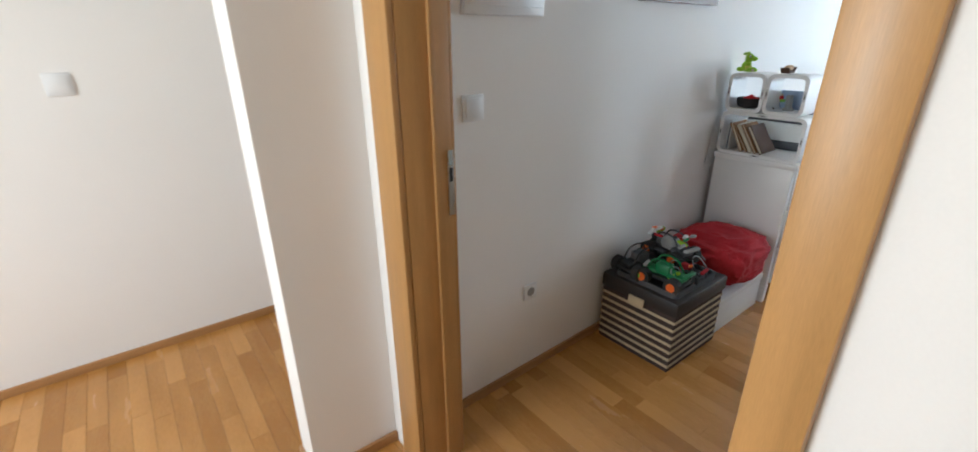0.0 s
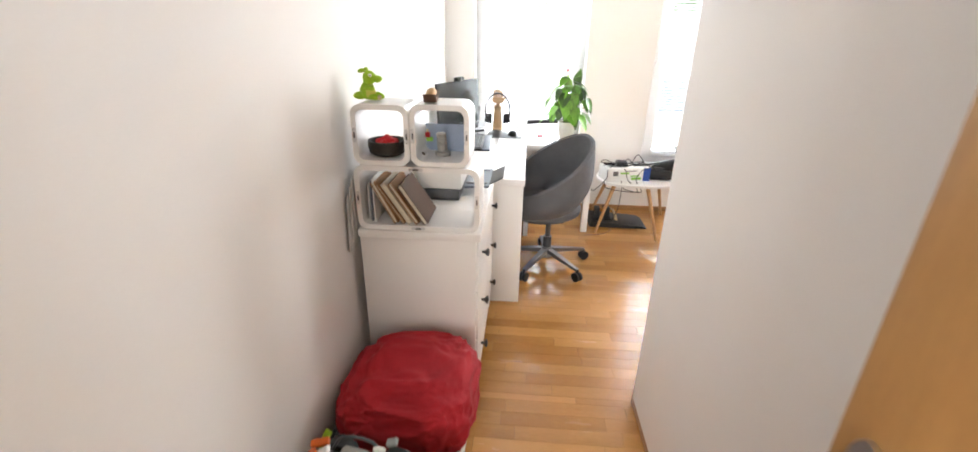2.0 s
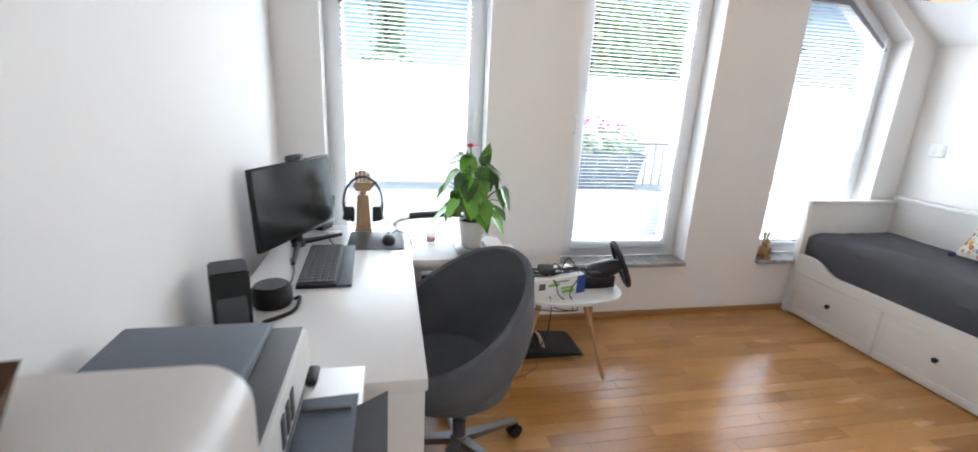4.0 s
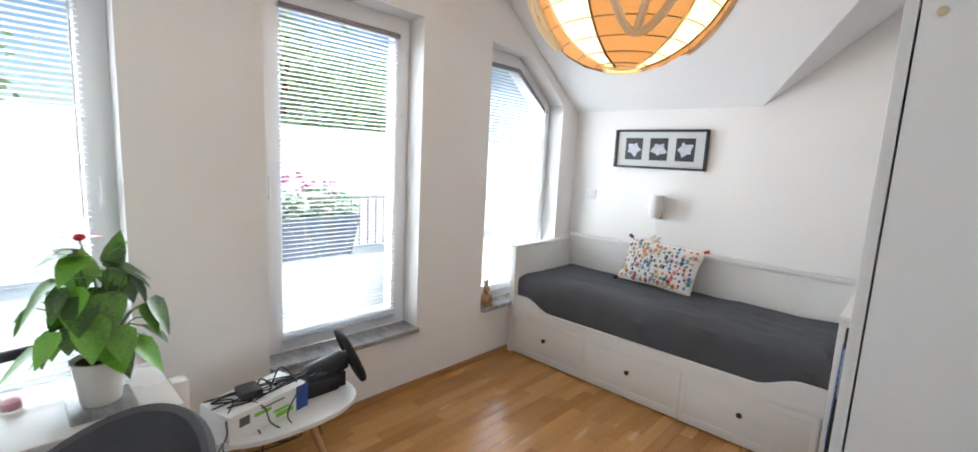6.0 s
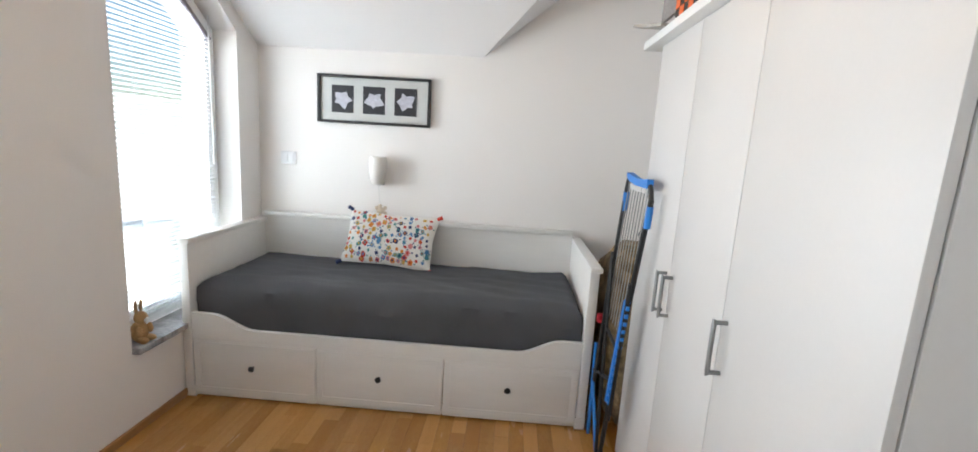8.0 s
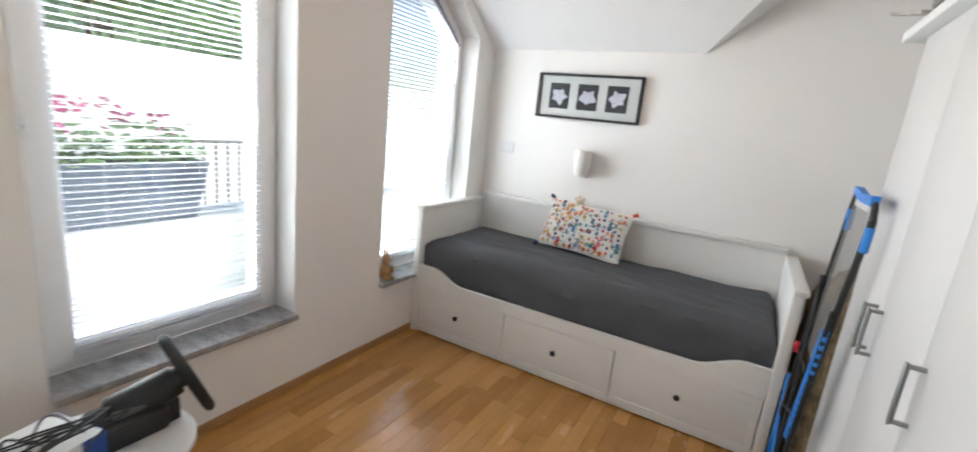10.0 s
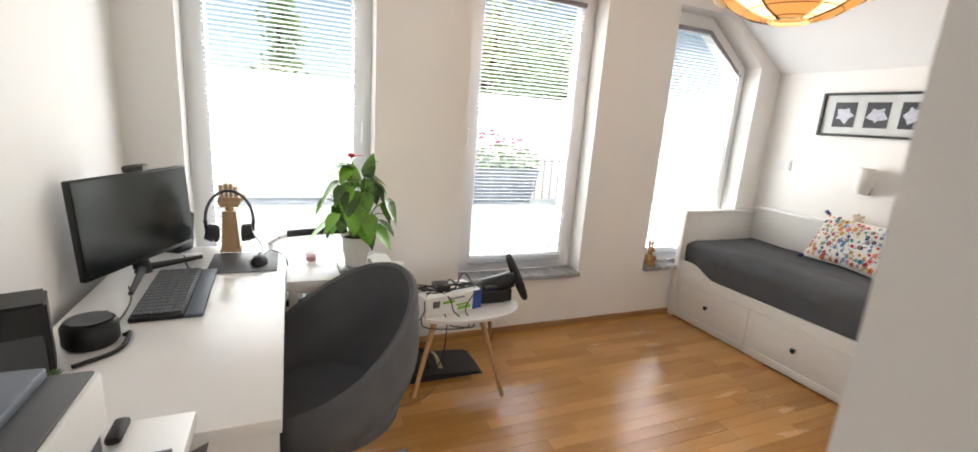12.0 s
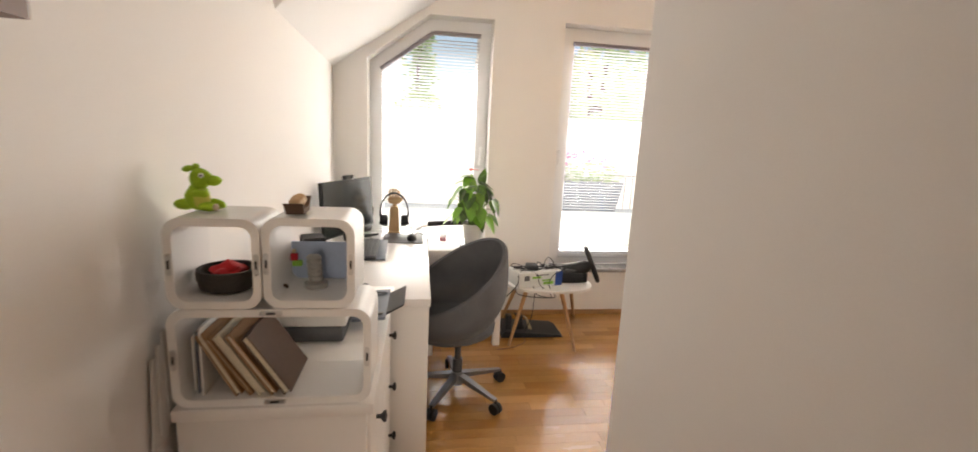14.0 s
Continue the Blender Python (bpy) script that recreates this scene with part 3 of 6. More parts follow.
# mattress under a charcoal fitted sheet, slightly rumpled, tucked at the front
bm = bmesh.new()
nx, ny = 90, 34
mx0, mx1, my0, my1 = 3.862, 5.825, -2.195, -1.522
grid = []
for i in range(nx + 1):
    row = []
    for j in range(ny + 1):
        u, v = i / nx, j / ny
        x, y = mx0 + (mx1 - mx0) * u, my0 + (my1 - my0) * v
        e = min(u * (mx1 - mx0), (1 - u) * (mx1 - mx0), v * (my1 - my0), (1 - v) * (my1 - my0))
        z = 0.622 - 0.05 * max(0, 1 - e / 0.06) ** 2
        z += 0.010 * noise.noise(Vector((x * 2.2, y * 3.5, 0))) + 0.009 * noise.noise(Vector((x * 5, y * 15, 3))) + 0.003 * noise.noise(Vector((x * 22 + y * 30, y * 9, 7)))
        row.append(bm.verts.new((x, y, z)))
    grid.append(row)
for i in range(nx):
    for j in range(ny):
        bm.faces.new((grid[i][j], grid[i + 1][j], grid[i + 1][j + 1], grid[i][j + 1]))
edge = [grid[i][ny] for i in range(nx + 1)]
for d, back in ((0.05, -0.006), (0.10, 0.002), (0.15, 0.0), (0.19, 0.008)):
    low = []
    for v in edge:
        low.append(bm.verts.new((v.co.x, my1 - back + 0.020 * noise.noise(Vector((v.co.x * 7 + d * 18, d * 12, 5))) + 0.006 * noise.noise(Vector((v.co.x * 26 - d * 30, d * 9, 2))), 0.575 - d * 1.32 + 0.010 * noise.noise(Vector((v.co.x * 6, d * 9, 1))))))
    for i in range(nx):
        bm.faces.new((edge[i], edge[i + 1], low[i + 1], low[i]))
    edge = low
for line in ([grid[0][j] for j in range(ny + 1)], [grid[nx][j] for j in range(ny + 1)], [grid[i][0] for i in range(nx + 1)]):
    low = [bm.verts.new((v.co.x, v.co.y, 0.332)) for v in line]
    for i in range(len(line) - 1):
        bm.faces.new((line[i], line[i + 1], low[i + 1], low[i]))
mattress = thing("mattress", "mattress under a rumpled charcoal fitted sheet on the daybed", "mattress", (4.84, -1.86, 0.33))
part("fitted_sheet", bm, SHEET, mattress)
part("mattress_core", bx(mx0 + 0.03, mx1 - 0.03, my0 + 0.03, my1 - 0.03, 0.333, 0.52, bev=0.03), CARD, mattress)


# pillow with embroidered flowers and corner tassels
def make_pillow():
    M = pose(4.975, -2.07, 0.775, 62, 0, 180) @ Matrix.Rotation(radians(-3), 4, "Z")
    w, h, th = 0.275, 0.168, 0.06
    pl = thing("pillow", "white pillow with colourful embroidered flowers and corner tassels", "pillow", (5.0, -2.07, 0.56))

    def shape(u, v):
        edge_ = max(0, (1 - u * u) * (1 - v * v)) ** 0.42
        pinch = 1 - 0.07 * (1 - abs(u)) * abs(v) ** 3 - 0.05 * (1 - abs(v)) * abs(u) ** 3
        return u * w * pinch, v * h * pinch, th * edge_

    bm = bmesh.new()
    n = 26
    for side in (1, -1):
        g = [[bm.verts.new((lambda p: (p[0], p[1], side * p[2]))(shape(-1 + 2 * i / n, -1 + 2 * j / n))) for j in range(n + 1)] for i in range(n + 1)]
        for i in range(n):
            for j in range(n):
                bm.faces.new((g[i][j], g[i + 1][j], g[i + 1][j + 1], g[i][j + 1]))
    bmesh.ops.remove_doubles(bm, verts=bm.verts, dist=0.0004)
    wobble(bm, 0.006, 9)
    bmesh.ops.transform(bm, matrix=M, verts=bm.verts)
    part("cover", bm, mat("pillow_cotton", (0.80, 0.78, 0.73), 0.9, vary=0.03, bump=0.3, fine=300), pl)
    rnd = random.Random(4)
    tones = [mat("thread_" + k, c, 0.85, bump=0.3, fine=300) for k, c in (("red", (0.55, 0.05, 0.03)), ("orange", (0.7, 0.25, 0.05)), ("blue", (0.10, 0.25, 0.45)), ("teal", (0.08, 0.28, 0.27)), ("ochre", (0.6, 0.40, 0.10)), ("navy", (0.03, 0.05, 0.14)), ("pink", (0.65, 0.25, 0.25)))]
    spots = []
    for k in range(1500):
        u, v = rnd.uniform(-0.92, 0.92), rnd.uniform(-0.9, 0.9)
        if all(abs(u - a) * w > 0.027 or abs(v - b) * h > 0.027 for a, b in spots):
            spots.append((u, v))
    for k, (u, v) in enumerate(spots[:130]):
        bm = bmesh.new()
        a0, petals, r = rnd.uniform(0, 6.28), rnd.choice((2, 4, 5)), rnd.uniform(0.009, 0.0185)
        loops = []
        for q in range(18):
            a = 2 * math.pi * q / 18
            rr = r * (0.62 + 0.38 * abs(math.cos(petals * a / 2)))
            uu, vv = u + rr * math.cos(a + a0) / w, v + rr * math.sin(a + a0) * 1.15 / h
            p = shape(max(-0.99, min(0.99, uu)), max(-0.99, min(0.99, vv)))
            loops.append(bm.verts.new((p[0], p[1], p[2] + 0.004)))
        p = shape(u, v)
        c = bm.verts.new((p[0], p[1], p[2] + 0.0065))
        for q in range(18):
            bm.faces.new((c, loops[q], loops[(q + 1) % 18]))
        bmesh.ops.transform(bm, matrix=M, verts=bm.verts)
        fl = part("embroidered_flower", bm, tones[(k * 5 + k // 7) % 7], pl)
        if r > 0.012:
            bm = bmesh.new()
            loops = []
            for q in range(10):
                a = 2 * math.pi * q / 10
                p = shape(max(-0.99, min(0.99, u + 0.34 * r * math.cos(a) / w)), max(-0.99, min(0.99, v + 0.5 * r * math.sin(a) / h)))
                loops.append(bm.verts.new((p[0], p[1], p[2] + 0.0082)))
            bm.faces.new(loops)
            bmesh.ops.transform(bm, matrix=M, verts=bm.verts)
            part("flower_centre", bm, tones[(k * 3 + 2) % 7], fl)
            b0 = a0 + 0.7
            for sgn in (1, -1):
                bm = bmesh.new()
                pts = []
                for du, dv in ((1.0, 0.0), (1.5, 0.28), (2.0, 0.0), (1.5, -0.28)):
                    uu, vv = r * (du * math.cos(b0) * sgn - dv * math.sin(b0)), r * (du * math.sin(b0) * sgn + dv * math.cos(b0))
                    p = shape(max(-0.99, min(0.99, u + uu / w)), max(-0.99, min(0.99, v + vv / h)))
                    pts.append(bm.verts.new((p[0], p[1], p[2] + 0.0035)))
                bm.faces.new(pts)
                bmesh.ops.transform(bm, matrix=M, verts=bm.verts)
                part("embroidered_leaf", bm, tones[(3, 5, 2)[k % 3]], fl)
    for u, v in ((1, 1), (-1, 1), (1, -1), (-1, -1)):
        bm = bmesh.new()
        ball(bm, (u * w, v * h, 0), 0.012, 10)
        cyl(bm, (u * w, v * h, 0), (u * (w + 0.022), v * (h + 0.012), 0), 0.009, 0.014, 8)
        bmesh.ops.transform(bm, matrix=M, verts=bm.verts)
        part("tassel", bm, tones[0 if u > 0 else 5], pl)


make_pillow()


# ---- wardrobe ----
def make_wardrobe():
    y0, y1, xf, h = -1.24, 0.055, 3.688, 1.80
    wr = thing("wardrobe", "white wardrobe with four plain doors and grey bar handles", "wardrobe", (3.45, -0.6, 0))
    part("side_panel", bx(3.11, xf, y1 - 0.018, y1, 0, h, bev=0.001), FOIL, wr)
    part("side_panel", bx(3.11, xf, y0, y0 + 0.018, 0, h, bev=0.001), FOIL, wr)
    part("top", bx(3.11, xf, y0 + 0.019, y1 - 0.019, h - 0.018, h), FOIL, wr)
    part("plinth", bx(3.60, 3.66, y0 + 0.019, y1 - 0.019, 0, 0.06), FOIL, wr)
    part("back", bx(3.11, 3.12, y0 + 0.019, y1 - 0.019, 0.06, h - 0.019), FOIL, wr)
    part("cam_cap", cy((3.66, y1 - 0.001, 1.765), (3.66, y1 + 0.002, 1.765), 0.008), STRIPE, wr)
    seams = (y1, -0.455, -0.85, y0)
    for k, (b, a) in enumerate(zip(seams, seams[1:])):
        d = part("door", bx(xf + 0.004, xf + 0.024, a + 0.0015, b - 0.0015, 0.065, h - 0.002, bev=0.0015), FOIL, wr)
        hy = a + 0.03 if k < 2 else b - 0.03
        hz = 0.925
        part("handle", tube(bmesh.new(), [(xf + 0.022, hy, hz - 0.065), (xf + 0.052, hy, hz - 0.065), (xf + 0.055, hy, hz - 0.062), (xf + 0.055, hy, hz + 0.062), (xf + 0.052, hy, hz + 0.065), (xf + 0.022, hy, hz + 0.065)], 0.006, seg=8, n=2), HANDLE, d, "grey metal bar handle")


make_wardrobe()


# ---- desk and side table along the window ----
def make_desk():
    d = thing("desk", "white laminate desk with a thick top and panel legs", "desk", (4.85, 1.6, 0))
    part("desktop", bx(4.222, 5.64, 1.305, 1.905, 0.705, 0.74, bev=0.002), DESKT, d)
    part("side_panel", bx(4.228, 4.265, 1.312, 1.90, 0, 0.704, bev=0.002), DESKT, d)
    part("side_panel", bx(5.595, 5.634, 1.312, 1.90, 0, 0.704, bev=0.002), DESKT, d)
    part("back_panel", bx(4.266, 5.594, 1.82, 1.84, 0.25, 0.704), DESKT, d)
    t = thing("side_table", "narrow white table standing below the window", "table", (5.34, 1.1, 0))
    part("tabletop", bx(5.16, 5.54, 0.845, 1.302, 0.672, 0.712, bev=0.002), DESKT, t)
    part("leg", bx(5.31, 5.36, 0.795, 0.842, 0, 0.712, bev=0.003), DESKT, t)
    part("leg", bx(5.18, 5.53, 1.26, 1.295, 0, 0.671, bev=0.002), DESKT, t)
    part("stretcher", bx(5.315, 5.355, 0.845, 1.258, 0.60, 0.671), DESKT, t)


make_desk()


# ---- chest of drawers with shelf cubes ----
def make_chest():
    x0, x1, y0, y1 = 3.372, 4.19, 1.475, 1.888
    c = thing("chest_of_drawers", "white wooden chest of drawers with black knobs", "chest of drawers", (3.84, 1.69, 0))
    part("top", bx(x0 - 0.02, x1 + 0.01, y0 - 0.02, y1, 0.776, 0.805, bev=0.004), LACQ, c)
    part("side_panel", bx(x0, x0 + 0.03, y0, y1, 0.10, 0.775, bev=0.002), LACQ, c)
    part("side_panel", bx(x1 - 0.03, x1, y0, y1, 0.10, 0.775, bev=0.002), LACQ, c)
    part("back", bx(x0 + 0.03, x1 - 0.03, y1 - 0.02, y1 - 0.005, 0.10, 0.775), LACQ, c)
    for a, b in ((x0, x0 + 0.045), (x1 - 0.045, x1)):
        for e, f in ((y0, y0 + 0.045), (y1 - 0.05, y1 - 0.006)):
            bm = bmesh.new()
            prism(bm, [(a, 0.0995), (b, 0.0995), (b - (0.012 if a == x0 else 0), 0), (a + (0.012 if a != x0 else 0), 0)], lambda x, z: (x, e, z), (0, f - e, 0))
            part("leg", bm, LACQ, c)
    for k in range(3):
        z0 = 0.115 + k * 0.217
        d = part("drawer", bx(x0 + 0.032, x1 - 0.032, y0 - 0.008, y0 + 0.02, z0, z0 + 0.21, bev=0.003), LACQ, c)
        for kx in (x0 + 0.17, x1 - 0.12):
            bm = lathe(bmesh.new(), [(0.006, 0), (0.006, 0.012), (0.016, 0.02), (0.016, 0.027), (0.004, 0.03)], (0, 0, 0), 14)
            bmesh.ops.transform(bm, matrix=pose(kx, y0 - 0.008, z0 + 0.10, 90), verts=bm.verts)
            part("knob", bm, BLACK, d, "black turned knob")


make_chest()


def shelf_cube(y0, y1, z0, z1, x0, x1, group="white shelf cubes"):
    s = thing("shelf_cube", "white open shelf box with rounded corners", "shelf", ((x0 + x1) / 2, (y0 + y1) / 2, z0), group=group)
    out = rounded(y0, y1, z0, z1, 0.034)
    inn = rounded(y0 + 0.017, y1 - 0.017, z0 + 0.017, z1 - 0.017, 0.024)
    part("shell", ring_frame(bmesh.new(), out, inn, lambda y, z: (x0, y, z), (x1 - x0, 0, 0)), LACQ, s)
    lips = [((y0 + 0.0085, (z0 + z1) / 2), 0), ((y1 - 0.0085, (z0 + z1) / 2), 0)] + ([(((y0 + y1) / 2, z0 + 0.0085), 1), (((y0 + y1) / 2, z1 - 0.0085), 1)] if y1 - y0 > 0.3 else [])
    for (y, z), flat_ in lips:
        a, b = (0.024, 0.0055) if flat_ else (0.0055, 0.024)
        pl = part("hanger_plate", prism(bmesh.new(), rounded(y - a, y + a, z - b, z + b, 0.005, 4), lambda u, v: (x0 - 0.0015, u, v), (0.002, 0, 0)), STEEL, s)
        part("slot", prism(bmesh.new(), rounded(y - a * 0.4, y + a * 0.4, z - b * 0.4, z + b * 0.4, 0.002, 3), lambda u, v: (x0 - 0.003, u, v), (0.0012, 0, 0)), BLACK, pl)


shelf_cube(1.463, 1.886, 0.8055, 1.033, 3.362, 3.535)
shelf_cube(1.692, 1.880, 1.034, 1.231, 3.364, 3.535)
shelf_cube(1.498, 1.690, 1.034, 1.234, 3.368, 3.535)


# ---- swivel chair ----
def make_chair():
    cx, cy_ = 4.73, 1.135
    ch = thing("swivel_chair", "grey felt tub swivel chair on a five-star castor base", "chair", (cx, cy_, 0))
    M = pose(cx + 0.02, cy_ + 0.05, 0, 0, 0, 18) @ Matrix.Diagonal((0.91, 0.91, 0.975, 1))
    # tub shell: open towards local +y, high at the back
    bm = bmesh.new()
    n, rows = 56, 16

    def shell(a, v, off):
        back = 0.5 - 0.5 * math.sin(a)
        top = 0.525 + 0.35 * back ** 1.25
        bot = 0.36
        z = bot + (top - bot) * v
        r = 0.175 + 0.165 * math.sin(0.5 * math.pi * min(1.0, v / 0.62)) - 0.014 * max(0.0, (v - 0.62) / 0.38) ** 2 + off + 0.012 * v * back
        return Vector((r * math.cos(a) * 1.02, r * math.sin(a) * 0.96, z))

    sheets = []
    for off in (0.0, -0.032):
        sheets.append([[bm.verts.new(shell(2 * math.pi * k / n, j / rows, off)) for k in range(n)] for j in range(rows + 1)])
    for sh in sheets:
        for j in range(rows):
            for k in range(n):
                bm.faces.new((sh[j][k], sh[j][(k + 1) % n], sh[j + 1][(k + 1) % n], sh[j + 1][k]))
    lip = [bm.verts.new(shell(2 * math.pi * k / n, 1, -0.016) + Vector((0, 0, 0.012))) for k in range(n)]
    for k in range(n):
        j = (k + 1) % n
        bm.faces.new((sheets[0][rows][k], sheets[0][rows][j], lip[j], lip[k]))
        bm.faces.new((lip[k], lip[j], sheets[1][rows][j], sheets[1][rows][k]))
    bm.faces.new(sheets[0][0])
    bmesh.ops.transform(bm, matrix=M, verts=bm.verts)
    part("tub_shell", bm, FELT, ch)
    bm = lathe(bmesh.new(), [(0.05, 0.37), (0.23, 0.375), (0.272, 0.40), (0.276, 0.43), (0.255, 0.455), (0.15, 0.465), (0.01, 0.467)], (0, 0, 0), 40)
    bmesh.ops.transform(bm, matrix=M, verts=bm.verts)
    part("seat_cushion", bm, FELT, ch)
    part("underplate", bx(cx - 0.09, cx + 0.09, cy_ - 0.09, cy_ + 0.09, 0.335, 0.362, bev=0.006), BLACK, ch)
    part("gas_lift", cyl(cy((cx, cy_, 0.20), (cx, cy_, 0.34), 0.017), (cx, cy_, 0.07), (cx, cy_, 0.21), 0.027), CHARC, ch)
    part("hub", cy((cx, cy_, 0.065), (cx, cy_, 0.135), 0.04, 0.034), HANDLE, ch)
    for k in range(5):
        a = radians(-139 + 72 * k)
        d = Vector((math.cos(a), math.sin(a), 0))
        s = Vector((-d.y, d.x, 0))
        bm = bmesh.new()
        p0, p1 = Vector((cx, cy_, 0.11)) + d * 0.03, Vector((cx, cy_, 0.075)) + d * 0.285
        vs = [bm.verts.new(p + s * w * q + Vector((0, 0, h))) for p, w, hh in ((p0, 0.02, 0.03), (p1, 0.012, 0.014)) for q, h in ((-1, -hh / 2), (1, -hh / 2), (1, hh / 2), (-1, hh / 2))]
        for f in ((0, 1, 2, 3), (7, 6, 5, 4), (0, 4, 5, 1), (1, 5, 6, 2), (2, 6, 7, 3), (3, 7, 4, 0)):
            bm.faces.new([vs[i] for i in f])
        leg = part("base_arm", bm, HANDLE, ch)
        c = Vector((cx, cy_, 0.03)) + d * 0.285
        bm = cy(c + Vector((0, 0, 0.02)), c + Vector((0, 0, 0.05)), 0.006)
        for q in (-1, 1):
            cyl(bm, c + s * q * 0.006, c + s * q * 0.021, 0.03, seg=18)
        part("castor", bm, BLACK, leg, "black twin-wheel castor")


make_chair()


# ---- small table with game wheel ----
def make_stool_table():
    t = thing("coffee_table", "small white table with splayed wooden legs below the window", "table", (5.50, 0.40, 0))
    top = [(5.50 + 0.22 * math.copysign(abs(math.cos(a)) ** 0.8, math.cos(a)), 0.42 + 0.31 * math.copysign(abs(math.sin(a)) ** 0.8, math.sin(a))) for a in (2 * math.pi * k / 40 for k in range(40))]
    part("tabletop", prism(bmesh.new(), top, lambda x, y: (x, y, 0.385), (0, 0, 0.018)), LACQ, t)
    for a, b in (((5.38, 0.36), (5.19, 0.285)), ((5.60, 0.22), (5.78, 0.10)), ((5.58, 0.62), (5.72, 0.72)), ((5.40, 0.60), (5.30, 0.73))):
        part("leg", cy((*b, 0), (*a, 0.384), 0.010, 0.016, 12), WOODR, t)
    part("cross_rail", bx(5.38, 5.62, 0.28, 0.32, 0.362, 0.384), WOODR, t)


make_stool_table()


def cable(pts, r=0.003, material=None, label="thin black cable lying loose", n=6):
    return solo("cable", tube(bmesh.new(), pts, r, seg=6, n=n), material or BLACK, label, "cable")


def leaf_mesh(bm, base, way, length, width, droop=0.3, up=Vector((0, 0, 1))):
    """A heart-shaped leaf with a folded midrib."""
    way = way.normalized()
    side = way.cross(up).normalized()
    nrm = side.cross(way).normalized()
    outline = ((0.0, 0.0), (-0.10, 0.28), (0.12, 0.50), (0.42, 0.44), (0.74, 0.24), (1.0, 0.0))
    at = lambda s, t: base + way * (s * length) + side * (t * width) + nrm * (abs(t) * 0.18 * width) - Vector((0, 0, droop * length * max(0, s) ** 2))
    mid = [bm.verts.new(at(s, 0)) for s, _ in outline]
    for sg in (1, -1):
        rim = [bm.verts.new(at(s, sg * t)) for s, t in outline[1:-1]]
        rim = [mid[0]] + rim + [mid[-1]]
        for k in range(len(outline) - 1):
            quad = [mid[k], mid[k + 1], rim[k + 1], rim[k]]
            quad = [v for i, v in enumerate(quad) if v not in quad[:i]]
            if len(quad) > 2:
                bm.faces.new(quad)
    return bm


# ---- things on the desk ----
def make_monitor():
    M = look((5.305, 1.79, 0.955), (4.86, 0.78, 1.02))  # local x runs along the screen, -z faces the room
    mo = thing("monitor", "thin black computer monitor, switched off, on a forked stand", "monitor", (5.31, 1.78, 0.74))

    def loc(bm):
        bmesh.ops.transform(bm, matrix=M, verts=bm.verts)
        return bm

    part("housing", loc(bx(-0.275, 0.275, -0.165, 0.165, 0.0, 0.022, bev=0.004)), BLACK, mo)
    part("screen", loc(bx(-0.269, 0.269, -0.150, 0.159, -0.0022, -0.0005)), SCREEN, mo)
    part("bulge", loc(bx(-0.12, 0.12, -0.10, 0.08, 0.0225, 0.05, bev=0.012)), BLACK, mo)
    part("neck", loc(bx(-0.03, 0.03, -0.20, -0.09, 0.024, 0.044, bev=0.004)), BLACK, mo)
    part("stand_arm", cy((5.30, 1.80, 0.757), (5.04, 1.775, 0.750), 0.015, 0.008, 8), BLACK, mo)
    part("stand_arm", cy((5.30, 1.80, 0.757), (5.44, 1.63, 0.750), 0.015, 0.008, 8), BLACK, mo)
    part("stand_hub", cy((5.30, 1.80, 0.741), (5.30, 1.80, 0.79), 0.03, 0.02), BLACK, mo)
    wc = thing("webcam", "small black webcam clipped on top of the monitor", "webcam", (5.30, 1.78, 1.12))
    part("body", loc(bx(-0.05, 0.05, 0.1655, 0.193, -0.02, 0.014, bev=0.010)), BLACK, wc)
    part("lens", loc(cy((0, 0.18, -0.02), (0, 0.18, -0.025), 0.010)), SCREEN, wc)
    part("clip", loc(bx(-0.018, 0.018, 0.13, 0.1655, 0.023, 0.03, bev=0.002)), BLACK, wc)


make_monitor()


def make_speaker(x, y, turn, w, d, h, name="speaker"):
    s = thing(name, "black angular desktop speaker standing on the desk", "speaker", (x, y, 0.74), group="desktop speakers")
    M = pose(x, y, 0.741, 0, 0, turn)
    bm = bmesh.new()
    prism(bm, [(-d / 2, 0), (d / 2, 0), (d / 2 - 0.02, h), (-d / 2 - 0.02, h)], lambda u, v: (-w / 2, u, v), (w, 0, 0))
    bmesh.ops.bevel(bm, geom=bm.edges[:], offset=0.006, segments=2, affect="EDGES")
    bmesh.ops.transform(bm, matrix=M, verts=bm.verts)
    part("cabinet", bm, BLACK, s)
    bm = bx(-w / 2 + 0.012, w / 2 - 0.012, -d / 2 - 0.012, -d / 2 - 0.004, 0.02, h - 0.02, bev=0.003)
    bmesh.ops.transform(bm, matrix=M, verts=bm.verts)
    part("grille", bm, CHARC, s)


make_speaker(5.585, 1.75, -30, 0.09, 0.10, 0.17)
make_speaker(4.57, 1.855, -70, 0.10, 0.12, 0.19)
bm = lathe(bmesh.new(), [(0.055, 0), (0.062, 0.01), (0.062, 0.055), (0.055, 0.066), (0.01, 0.068)], (4.70, 1.775, 0.741), 32)
hb = thing("charging_hub", "round black charging hub on the desk", "hub", (4.70, 1.775, 0.741))
part("body", bm, BLACK, hb)
part("lid_ring", lathe(bmesh.new(), [(0.048, 0), (0.05, 0.003), (0.044, 0.004)], (4.70, 1.775, 0.8085), 32), CHARC, hb)

